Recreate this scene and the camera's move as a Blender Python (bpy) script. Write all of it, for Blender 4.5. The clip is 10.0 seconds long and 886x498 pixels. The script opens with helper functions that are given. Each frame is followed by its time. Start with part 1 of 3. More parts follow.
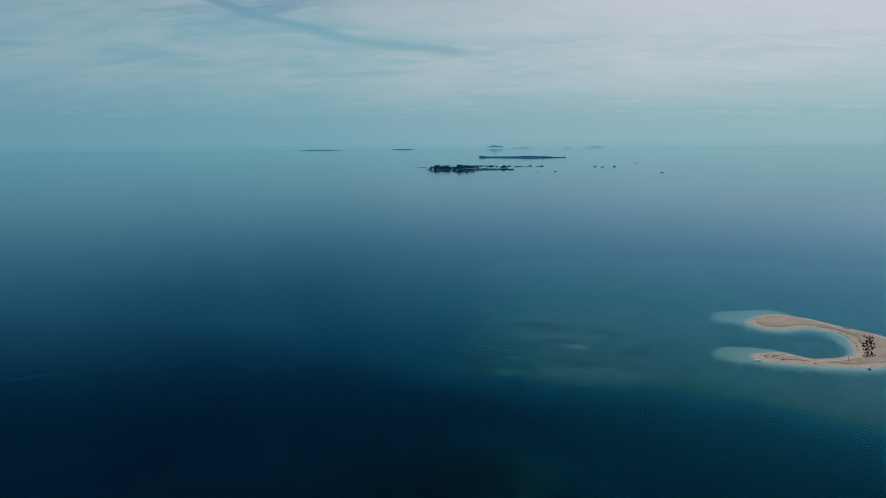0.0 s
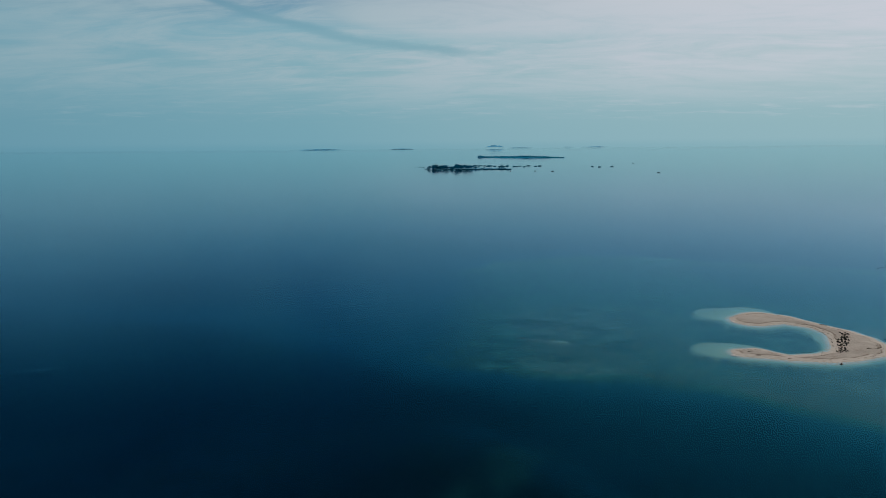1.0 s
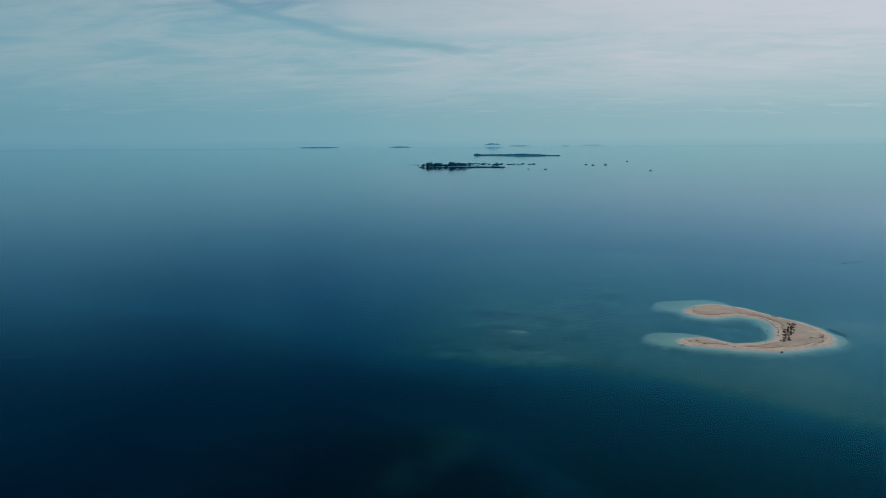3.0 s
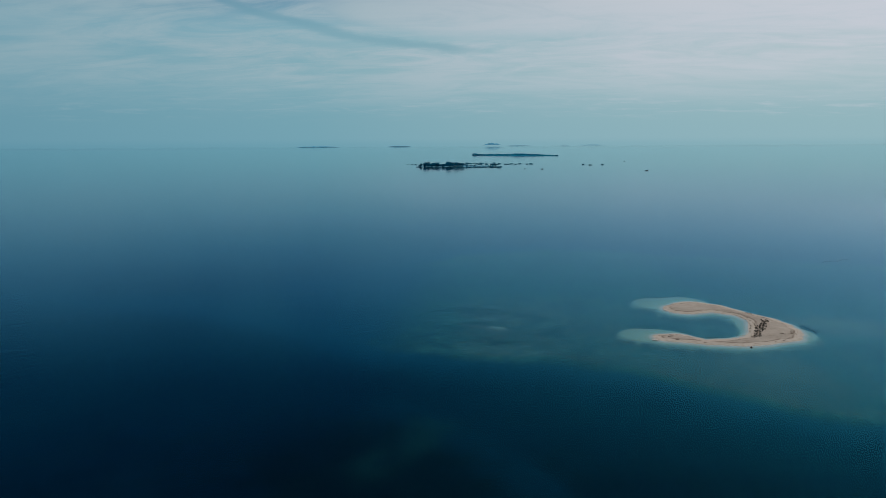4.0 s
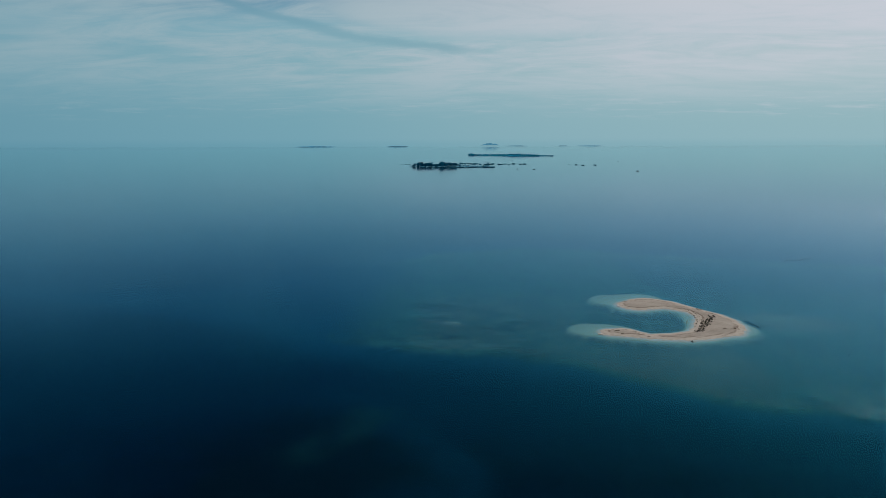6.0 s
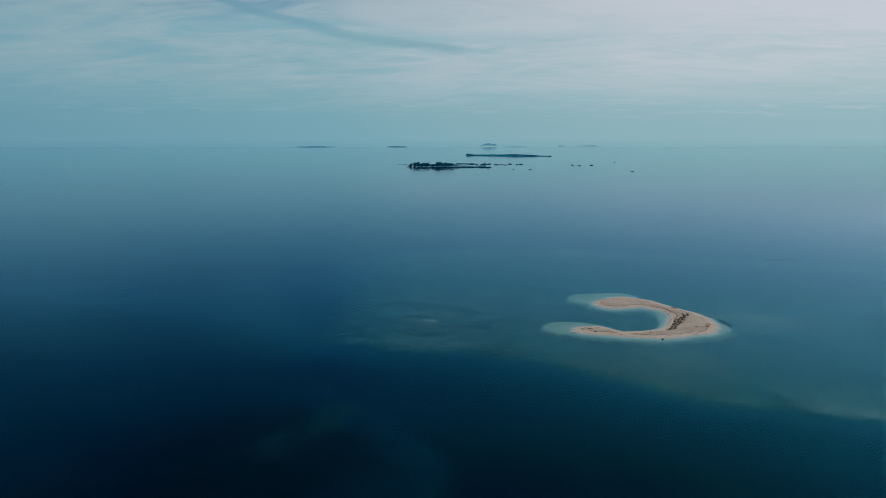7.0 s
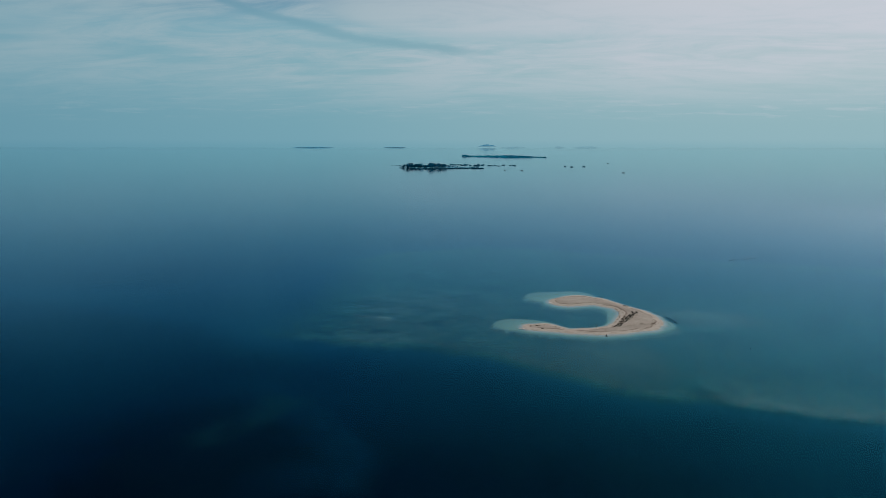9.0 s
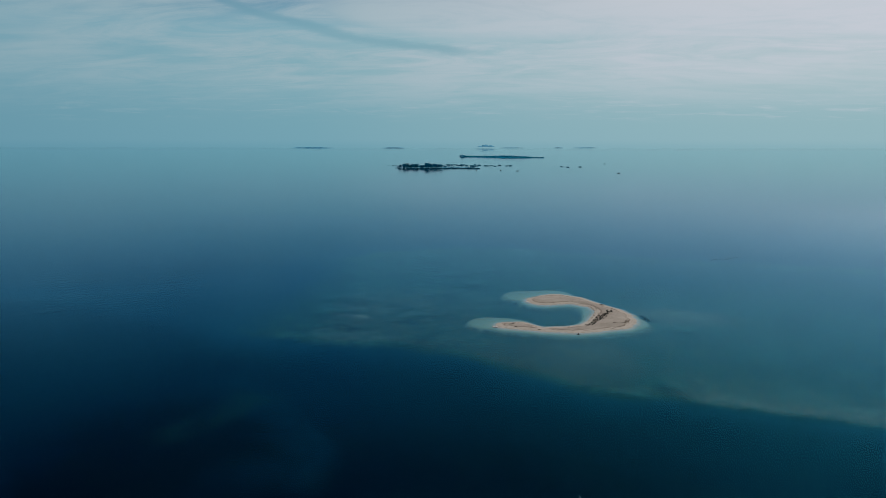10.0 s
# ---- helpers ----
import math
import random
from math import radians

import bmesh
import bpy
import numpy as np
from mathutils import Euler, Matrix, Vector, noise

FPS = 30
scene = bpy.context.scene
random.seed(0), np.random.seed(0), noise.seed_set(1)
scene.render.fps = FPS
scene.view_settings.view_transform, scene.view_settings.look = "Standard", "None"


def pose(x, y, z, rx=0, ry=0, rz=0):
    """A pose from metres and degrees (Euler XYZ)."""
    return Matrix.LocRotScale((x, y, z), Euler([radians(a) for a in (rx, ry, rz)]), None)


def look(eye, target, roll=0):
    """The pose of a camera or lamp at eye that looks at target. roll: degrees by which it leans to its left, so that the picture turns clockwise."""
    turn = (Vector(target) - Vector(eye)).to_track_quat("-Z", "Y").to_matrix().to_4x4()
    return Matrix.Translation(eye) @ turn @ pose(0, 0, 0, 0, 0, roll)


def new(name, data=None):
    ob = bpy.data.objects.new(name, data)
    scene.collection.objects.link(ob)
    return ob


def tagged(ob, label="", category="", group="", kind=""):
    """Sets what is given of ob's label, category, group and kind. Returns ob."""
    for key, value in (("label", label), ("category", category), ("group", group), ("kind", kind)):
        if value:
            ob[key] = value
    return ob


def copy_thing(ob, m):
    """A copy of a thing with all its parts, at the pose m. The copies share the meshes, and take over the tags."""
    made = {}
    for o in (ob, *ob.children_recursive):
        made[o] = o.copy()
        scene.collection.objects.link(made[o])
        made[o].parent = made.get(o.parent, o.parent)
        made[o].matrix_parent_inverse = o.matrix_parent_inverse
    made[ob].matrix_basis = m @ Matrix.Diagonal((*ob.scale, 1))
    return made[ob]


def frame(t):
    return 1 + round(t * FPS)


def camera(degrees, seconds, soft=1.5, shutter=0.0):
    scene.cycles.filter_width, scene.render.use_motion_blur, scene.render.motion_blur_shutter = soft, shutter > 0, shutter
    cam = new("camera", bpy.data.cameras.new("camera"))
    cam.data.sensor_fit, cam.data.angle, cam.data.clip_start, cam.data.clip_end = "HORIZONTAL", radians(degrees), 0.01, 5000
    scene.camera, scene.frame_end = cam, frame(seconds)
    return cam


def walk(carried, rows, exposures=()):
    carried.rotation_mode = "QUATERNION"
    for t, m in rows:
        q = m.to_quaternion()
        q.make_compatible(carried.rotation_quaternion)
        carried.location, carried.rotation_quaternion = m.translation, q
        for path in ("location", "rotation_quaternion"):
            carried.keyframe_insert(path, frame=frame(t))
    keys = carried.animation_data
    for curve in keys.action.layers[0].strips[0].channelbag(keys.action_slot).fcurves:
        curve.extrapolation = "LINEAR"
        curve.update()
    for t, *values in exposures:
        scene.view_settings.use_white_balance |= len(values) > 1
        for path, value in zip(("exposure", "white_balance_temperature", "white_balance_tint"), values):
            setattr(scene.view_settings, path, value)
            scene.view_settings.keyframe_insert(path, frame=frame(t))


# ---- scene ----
cam = camera(70.0, 10.0, soft=0.85)
# t, x, y, z, yaw, pitch, lean
PATH = [
    (0.0, -0.00, 0.00, 50.000, 0.000, -9.566, 0.573),
    (0.5, 1.65, -1.97, 50.132, -0.022, -9.578, 0.540),
    (1.0, 3.57, -3.93, 50.167, -0.029, -9.591, 0.506),
    (1.5, 5.72, -5.78, 50.201, -0.046, -9.618, 0.486),
    (2.0, 7.95, -7.47, 50.218, -0.068, -9.680, 0.464),
    (2.5, 10.34, -9.12, 50.112, -0.104, -9.737, 0.436),
    (4.0, 18.30, -14.65, 50.065, -0.116, -9.795, 0.319),
    (4.5, 21.14, -16.18, 50.110, -0.125, -9.794, 0.285),
    (5.0, 24.14, -17.56, 50.088, -0.150, -9.796, 0.255),
    (5.5, 27.20, -18.88, 50.106, -0.156, -9.795, 0.215),
    (7.0, 36.67, -22.72, 50.205, -0.195, -9.775, 0.081),
    (7.5, 39.94, -23.95, 50.256, -0.194, -9.774, 0.039),
    (8.0, 43.23, -25.13, 50.315, -0.221, -9.751, 0.003),
    (8.5, 46.48, -26.16, 50.276, -0.225, -9.714, -0.024),
    (9.0, 49.82, -27.08, 50.304, -0.233, -9.690, -0.041),
    (9.5, 53.34, -27.83, 50.206, -0.246, -9.677, -0.057),
    (10.0, 56.76, -28.53, 50.153, -0.260, -9.659, -0.083),
]
walk(cam, [(t, pose(x, y, z, 0, 0, yaw) @ pose(0, 0, 0, 90 + pitch, 0, 0) @ pose(0, 0, 0, 0, 0, -lean)) for t, x, y, z, yaw, pitch, lean in PATH])

# ---- world and sun ----
SUN_TURN, SUN_UP = radians(48), radians(60)      # clockwise from +y, above the horizon
world = bpy.data.worlds.new("world")
scene.world = world
world.use_nodes = True


class Nodes:
    """A short way to write node trees."""

    def __init__(self, tree):
        self.tree = tree
        tree.nodes.clear()

    def add(self, kind, inputs=None):
        n = self.tree.nodes.new(kind)
        self.feed(n, inputs or {})
        return n

    def feed(self, n, inputs):
        for k, v in inputs.items():
            self.put(n.inputs[k], v)

    def put(self, socket, v):
        if isinstance(v, bpy.types.NodeSocket):
            self.tree.links.new(v, socket)
        elif isinstance(v, (tuple, list)) and len(v) == 3 and socket.type == "RGBA":
            socket.default_value = (*v, 1)
        else:
            socket.default_value = v

    def math(self, op, a, b=0.0, c=0.0, clamp=False):
        n = self.add("ShaderNodeMath", {0: a, 1: b, 2: c})
        n.operation, n.use_clamp = op, clamp
        return n.outputs[0]

    def vec(self, op, a, b=(0, 0, 0)):
        n = self.add("ShaderNodeVectorMath", {0: a, 1: b})
        n.operation = op
        return n.outputs["Value"] if op in ("DOT_PRODUCT", "LENGTH") else n.outputs[0]

    def span(self, v, a, b, lo=0.0, hi=1.0, smooth=True):
        n = self.add("ShaderNodeMapRange", {0: v, 1: a, 2: b, 3: lo, 4: hi})
        n.interpolation_type = "SMOOTHSTEP" if smooth else "LINEAR"
        return n.outputs[0]

    def mix(self, f, a, b, blend="MIX"):
        n = self.add("ShaderNodeMix")
        n.data_type, n.blend_type = "RGBA", blend
        for i, v in ((0, f), (6, a), (7, b)):
            self.put(n.inputs[i], v)
        return n.outputs[2]

    def ramp(self, f, stops, ease="LINEAR"):
        n = self.add("ShaderNodeValToRGB", {0: f})
        n.color_ramp.interpolation = ease
        el = n.color_ramp.elements
        while len(el) < len(stops):
            el.new(0.5)
        for e, (p, c) in zip(el, stops):
            e.position, e.color = p, (*c, 1)
        return n.outputs[0]

    def noise(self, vector, scale, detail=3.0, rough=0.5, distortion=0.0):
        return self.add("ShaderNodeTexNoise", {"Vector": vector, "Scale": scale, "Detail": detail, "Roughness": rough, "Distortion": distortion}).outputs[0]

    def place(self, vector, size, turn=0.0, shift=(0, 0, 0)):
        """A pattern stretched to that size along its own axes, turned by so many degrees."""
        n = self.add("ShaderNodeMapping")
        n.vector_type = "TEXTURE"
        self.feed(n, {"Vector": vector, "Location": shift, "Rotation": (0, 0, radians(turn)), "Scale": (*size, 1)})
        return n.outputs[0]


def build_sky():
    n = Nodes(world.node_tree)
    way = n.add("ShaderNodeTexCoord").outputs["Generated"]
    sep = n.add("ShaderNodeSeparateXYZ", {0: way})
    x, y, z = sep.outputs
    up = n.math("ABSOLUTE", z)
    # thin haze low down, then veiled sky, then clear blue overhead
    haze = n.ramp(up, HAZE_STOPS, "EASE")
    sunward = n.vec("DOT_PRODUCT", way, (math.sin(SUN_TURN), math.cos(SUN_TURN), 0.0))
    side = n.span(sunward, 0.1, 1.0, smooth=False)
    haze = n.mix(1.0, haze, n.ramp(side, SUNWARD_STOPS), "MULTIPLY")
    high_sky = n.mix(1.0, n.ramp(side, HIGH_STOPS), n.ramp(up, HIGH_FADE), "MULTIPLY")
    haze = n.mix(n.span(up, 0.15, 0.27), haze, high_sky)
    # streaks of high cloud, seen on a level sheet
    high = n.math("ADD", up, 0.10)
    flat = n.add("ShaderNodeCombineXYZ", {0: n.math("DIVIDE", x, high), 1: n.math("DIVIDE", y, high), 2: 0.0}).outputs[0]
    wide = n.noise(n.place(flat, (2.6, 1.25), -14, (3.1, 0.4, 0)), 1.0, 6, 0.58, 0.7)
    fine = n.noise(n.place(flat, (0.75, 0.36), -8, (7.7, 2.0, 0)), 1.0, 8, 0.68, 0.9)
    veil = n.math("ADD", n.math("MULTIPLY", wide, 0.48), n.math("MULTIPLY", fine, 0.52))
    veil = n.span(veil, 0.37, 0.63)
    # one long clear gap between two banks of cloud
    ahead = n.math("MAXIMUM", y, 0.05)
    u = n.math("DIVIDE", x, ahead)
    v = n.math("DIVIDE", up, ahead)
    wob = n.math("MULTIPLY", n.math("SUBTRACT", n.noise(flat, 2.0, 5, 0.65), 0.5), 0.021)
    line = n.math("ADD", n.math("MULTIPLY", n.math("POWER", n.math("MINIMUM", n.math("SUBTRACT", u, 0.0793), 0.0), 2.0), 0.462), 0.134)
    off = n.math("ABSOLUTE", n.math("ADD", n.math("SUBTRACT", v, line), wob))
    gap = n.math("MULTIPLY", n.span(off, 0.001, 0.0105, 1.0, 0.0), n.math("MULTIPLY", n.span(u, 0.0, 0.09, 1.0, 0.0), n.span(y, 0.1, 0.5)))
    veil = n.math("ADD", n.math("MULTIPLY", veil, n.span(sunward, 0.55, 1.0, 1.0, 0.6)), n.span(sunward, 0.55, 1.0, 0.0, 0.4))
    bank = n.math("MULTIPLY", n.span(n.math("ADD", n.math("SUBTRACT", v, line), wob), 0.0, 0.035), n.math("MULTIPLY", n.span(u, -0.30, -0.10), n.span(y, 0.1, 0.5)))
    veil = n.math("MAXIMUM", veil, n.math("MULTIPLY", bank, n.span(fine, 0.25, 0.6, 0.6, 1.0)))
    veil = n.math("MULTIPLY", veil, n.math("SUBTRACT", 1.0, n.math("MULTIPLY", gap, 0.75)))
    amount = n.math("MULTIPLY", veil, n.math("MULTIPLY", n.span(up, 0.02, 0.13), n.span(up, 0.24, 0.42, 1.0, 0.12)))
    cloud = n.ramp(n.span(sunward, 0.1, 1.0, smooth=False), CLOUD_STOPS)
    veiled = n.mix(n.math("MULTIPLY", amount, 0.85), haze, cloud)
    veiled = n.mix(n.math("MULTIPLY", gap, 0.35), veiled, (0.15, 0.32, 0.40))
    # small puffs strung out low over the sea
    puff = n.noise(n.place(n.add("ShaderNodeCombineXYZ", {0: u, 1: v, 2: 0.0}).outputs[0], (0.09, 0.0075), 0), 1.0, 5, 0.65, 0.5)
    low = n.math("MULTIPLY", n.span(puff, 0.50, 0.72), n.math("MULTIPLY", n.span(v, 0.025, 0.045), n.span(v, 0.055, 0.085, 1.0, 0.0)))
    veiled = n.mix(n.math("MULTIPLY", n.math("MULTIPLY", low, n.span(y, 0.1, 0.5)), 0.28), veiled, cloud)
    # towards the far edge of the sea
    veiled = n.mix(n.span(z, -0.0105, 0.004, 1.0, 0.0), veiled, n.mix(1.0, veiled, (0.857, 0.934, 0.957), "MULTIPLY"))
    # the thin cloud glows round the sun
    toward = n.vec("DOT_PRODUCT", way, (math.sin(SUN_TURN) * math.cos(SUN_UP), math.cos(SUN_TURN) * math.cos(SUN_UP), math.sin(SUN_UP)))
    glow = n.math("POWER", n.span(toward, 0.45, 1.0, smooth=False), 1.5)
    veiled = n.mix(n.math("MULTIPLY", glow, n.span(up, 0.16, 0.34)), veiled, GLOW, "ADD")
    sky = n.add("ShaderNodeTexSky")
    sky.sky_type, sky.sun_disc, sky.sun_elevation, sky.sun_rotation, sky.dust_density = "NISHITA", False, SUN_UP, SUN_TURN, 2.0
    a = n.add("ShaderNodeBackground", {0: sky.outputs[0], 1: 0.05})
    b = n.add("ShaderNodeBackground", {0: veiled, 1: 1.0})
    mixed = n.add("ShaderNodeMixShader", {0: n.span(up, 0.15, 0.6, 1.0, 0.95), 1: a.outputs[0], 2: b.outputs[0]})
    n.add("ShaderNodeOutputWorld", {0: mixed.outputs[0]})


GLOW = (0.50, 0.38, 0.34)
HIGH_STOPS = ((0.0, (0.0, 0.030, 0.115)), (0.45, (0.006, 0.092, 0.26)), (0.63, (0.10, 0.155, 0.26)), (0.84, (0.66, 0.56, 0.53)), (1.0, (1.0, 0.86, 0.80)))
HIGH_FADE = ((0.30, (1.0, 1.0, 1.0)), (0.36, (0.85, 0.85, 0.86)), (0.43, (0.36, 0.36, 0.38)), (0.50, (0.09, 0.09, 0.11)), (1.0, (0.18, 0.2, 0.24)))
HAZE_STOPS = ((0.0, (0.205, 0.385, 0.45)), (0.03, (0.21, 0.39, 0.45)), (0.10, (0.26, 0.43, 0.48)), (0.21, (0.25, 0.43, 0.50)))
SUNWARD_STOPS = ((0.0, (0.66, 0.80, 0.88)), (0.45, (0.85, 0.94, 0.98)), (1.0, (1.42, 1.20, 1.14)))
CLOUD_STOPS = ((0.0, (0.26, 0.40, 0.46)), (0.5, (0.38, 0.48, 0.53)), (1.0, (0.61, 0.62, 0.69)))
build_sky()

lamp = bpy.data.lights.new("sun", "SUN")
lamp.energy, lamp.angle, lamp.color = 1.98, radians(9.0), (1.0, 0.97, 0.92)
sun = new("sun", lamp)
sun.matrix_world = look((0, 0, 300), (-math.sin(SUN_TURN) * math.cos(SUN_UP), -math.cos(SUN_TURN) * math.cos(SUN_UP), 300 - math.sin(SUN_UP)))
scene.view_settings.exposure = 0.0


# ---- materials ----
def material(name):
    m = bpy.data.materials.new(name)
    m.use_nodes = True
    return m, Nodes(m.node_tree)


def finish(n, shader):
    n.add("ShaderNodeOutputMaterial", {0: shader})


def plain(name, colour, rough=0.8, vary=0.25, scale=1.0, metal=0.0, air=0.0, shine=0.3, low=None):
    """A rough surface with two scales of variation. air: how see-through it is, in place of haze in front of it."""
    m, n = material(name)
    p = n.add("ShaderNodeNewGeometry").outputs["Position"]
    r = n.add("ShaderNodeObjectInfo").outputs["Random"]
    f = n.math("ADD", n.math("MULTIPLY", n.noise(p, scale, 4), 0.6), n.math("MULTIPLY", n.noise(p, scale * 9, 3), 0.4))
    f = n.math("ADD", n.math("MULTIPLY", f, 0.75), n.math("MULTIPLY", r, 0.25))
    lo = tuple(c * (1 - vary) for c in colour)
    hi = tuple(min(c * (1 + vary), 1) for c in colour)
    base = n.mix(n.span(f, 0.3, 0.7), lo, hi)
    b = n.add("ShaderNodeBsdfPrincipled", {"Base Color": base, "Roughness": rough, "Metallic": metal, "Specular IOR Level": shine})
    out = b.outputs[0]
    if low:                                                  # foot faded out like haze, to fit the camera's view
        air = n.span(n.add("ShaderNodeSeparateXYZ", {0: p}).outputs[2], low[0], low[1], 1.0, air)
    if air:
        t = n.add("ShaderNodeBsdfTransparent")
        out = n.add("ShaderNodeMixShader", {0: air, 1: out, 2: t.outputs[0]}).outputs[0]
    finish(n, out)
    return m


def seabed_material():
    """Sand and coral, tinted by the depth of water over them, and dry sand above the water."""
    m, n = material("sand_and_reef")
    p = n.add("ShaderNodeNewGeometry").outputs["Position"]
    z = n.add("ShaderNodeSeparateXYZ", {0: p}).outputs[2]
    flatp = n.vec("MULTIPLY", p, (1, 1, 0))
    rub = n.noise(flatp, 0.9, 5, 0.6)
    patch = n.noise(n.place(flatp, (15.0, 9.0), -12), 1.0, 5, 0.65, 0.8)
    fleck = n.noise(n.place(flatp, (0.62, 0.8), 8), 1.0, 3, 0.6, 0.6)
    speck = n.noise(n.place(flatp, (0.62, 0.36), 20), 1.0, 3, 0.6, 0.6)
    grit = n.noise(flatp, 3.0, 4, 0.65)
    # the water's absorption and scatter of light, painted into the bed's colour by depth
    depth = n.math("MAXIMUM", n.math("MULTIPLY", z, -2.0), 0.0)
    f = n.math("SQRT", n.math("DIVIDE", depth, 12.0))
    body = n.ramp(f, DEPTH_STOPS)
    # coral heads and weed on the flat, bare sand between
    reef = n.math("MULTIPLY", n.span(depth, 0.9, 1.7), n.span(depth, 3.5, 6.0, 1.0, 0.3))
    bare = n.vec("LENGTH", n.vec("MULTIPLY", n.vec("SUBTRACT", flatp, (86.0, 117.5, 0.0)), (1 / 35.0, 1 / 17.0, 0.0)))
    shoal = n.vec("LENGTH", n.vec("MULTIPLY", n.vec("SUBTRACT", flatp, (126.0, 155.0, 0.0)), (1 / 17.0, 1 / 10.0, 0.0)))
    bx, by, _bz = n.add("ShaderNodeSeparateXYZ", {0: flatp}).outputs
    spit_w = n.math("DIVIDE", n.math("ABSOLUTE", n.math("SUBTRACT", n.math("ADD", n.math("MULTIPLY", bx, 0.665), n.math("MULTIPLY", by, 0.747)), 134.0)), 4.5)
    spit_l = n.math("DIVIDE", n.math("ABSOLUTE", n.math("ADD", n.math("SUBTRACT", n.math("MULTIPLY", bx, 0.747), n.math("MULTIPLY", by, 0.665)), 69.0)), 20.0)
    shoal = n.math("MINIMUM", shoal, n.math("MAXIMUM", spit_w, spit_l))
    bare = n.math("ADD", n.math("MINIMUM", bare, shoal), n.math("MULTIPLY", n.math("SUBTRACT", patch, 0.5), 1.1))
    reef = n.math("MULTIPLY", reef, n.span(bare, 0.75, 1.02, 0.4, 1.0))
    coral = n.math("ADD", n.math("MULTIPLY", n.span(rub, 0.35, 0.68, -1.0, 1.0), 0.55), n.math("MULTIPLY", n.span(patch, 0.34, 0.66, -1.0, 1.0), 0.38))
    mottle = n.span(n.noise(n.place(flatp, (3.4, 4.6), -20), 1.0, 3, 0.6, 0.8), 0.34, 0.66, -1.0, 1.0)
    coral = n.math("ADD", coral, n.math("MULTIPLY", mottle, 0.50))
    grow = n.math("MAXIMUM", n.math("ADD", 1.0, n.math("MULTIPLY", n.math("MULTIPLY", coral, reef), 0.60)), 0.2)
    bright = n.math("MULTIPLY", n.span(fleck, 0.49, 0.60), n.math("MULTIPLY", n.span(patch, 0.36, 0.56), n.math("MULTIPLY", n.span(depth, 1.0, 1.8), n.span(depth, 3.0, 4.2, 1.0, 0.0))))
    grow = n.math("ADD", grow, n.math("MULTIPLY", n.math("MULTIPLY", bright, n.span(bare, 0.75, 1.02, 0.15, 1.0)), 0.75))
    # pale threads of broken coral along the reef's southern brim
    px, py, _pz = n.add("ShaderNodeSeparateXYZ", {0: p}).outputs
    thread = n.math("ABSOLUTE", n.math("SUBTRACT", n.noise(n.place(flatp, (0.85, 1.25), 12), 1.0, 3, 0.6, 1.0), 0.5))
    brim = n.math("ADD", n.math("SUBTRACT", py, 129.2), n.math("MULTIPLY", px, 0.34))
    brim = n.math("MULTIPLY", n.span(brim, 3.0, 22.0, 1.0, 0.5), n.span(n.math("ADD", px, n.math("MULTIPLY", rub, 8.0)), 107.0, 117.0))
    thread = n.math("MULTIPLY", n.span(thread, 0.010, 0.060, 1.0, 0.0), n.math("MULTIPLY", brim, n.math("MULTIPLY", n.span(depth, 0.8, 1.5), n.span(depth, 3.2, 4.6, 1.0, 0.0))))
    body = n.mix(1.0, body, n.add("ShaderNodeCombineColor", {0: grow, 1: grow, 2: grow}).outputs[0], "MULTIPLY")
    body = n.mix(n.math("MULTIPLY", thread, 0.80), body, (0.085, 0.140, 0.140))
    # a dark bed of weed and old coral on the drowned terrace, with pale coral heads here and there
    bed = n.vec("LENGTH", n.vec("MULTIPLY", n.vec("SUBTRACT", flatp, (6.0, 80.0, 0.0)), (1 / 21.0, 1 / 26.0, 0.0)))
    bed = n.span(n.math("ADD", bed, n.math("MULTIPLY", n.math("SUBTRACT", patch, 0.5), 1.3)), 0.6, 1.2, 1.0, 0.0)
    bed = n.math("MULTIPLY", bed, n.span(depth, 5.0, 7.5))
    body = n.mix(n.math("MULTIPLY", bed, 0.8), body, (0.0003, 0.003, 0.007))
    knoll = n.vec("LENGTH", n.vec("MULTIPLY", n.vec("SUBTRACT", flatp, (14.0, 96.5, 0.0)), (1 / 5.0, 1 / 7.0, 0.0)))
    across = n.math("ABSOLUTE", n.math("ADD", n.math("SUBTRACT", n.math("MULTIPLY", px, 0.78), n.math("MULTIPLY", py, 0.62)), 48.3))
    along = n.math("ABSOLUTE", n.math("SUBTRACT", n.math("ADD", n.math("MULTIPLY", px, 0.62), n.math("MULTIPLY", py, 0.78)), 80.0))
    crest = n.math("MULTIPLY", n.span(across, 1.5, 6.5, 1.0, 0.0), n.span(along, 8.0, 17.0, 1.0, 0.0))
    crest = n.math("MULTIPLY", n.math("MAXIMUM", crest, n.span(knoll, 0.6, 1.3, 1.0, 0.0)), n.span(n.noise(flatp, 0.16, 3), 0.36, 0.56, 0.2, 1.0))
    some = n.math("MAXIMUM", n.span(n.noise(flatp, 0.09, 4, 0.6), 0.46, 0.62, 0.0, 0.18), crest)
    heads = n.math("MULTIPLY", n.math("MULTIPLY", n.span(speck, 0.48, 0.66), some), n.math("MULTIPLY", n.span(depth, 5.5, 6.5), n.span(py, 106.0, 118.0, 1.0, 0.0)))
    body = n.mix(n.math("MULTIPLY", heads, 0.8), n.mix(n.math("MULTIPLY", crest, 0.15), body, (0.003, 0.030, 0.036)), (0.007, 0.050, 0.062))
    # dry sand: coarse and fine grain, darker debris low on the berm
    dry = n.mix(n.span(n.math("ADD", n.math("MULTIPLY", patch, 0.5), n.math("MULTIPLY", grit, 0.5)), 0.35, 0.65), (0.262, 0.238, 0.206), (0.400, 0.370, 0.326))
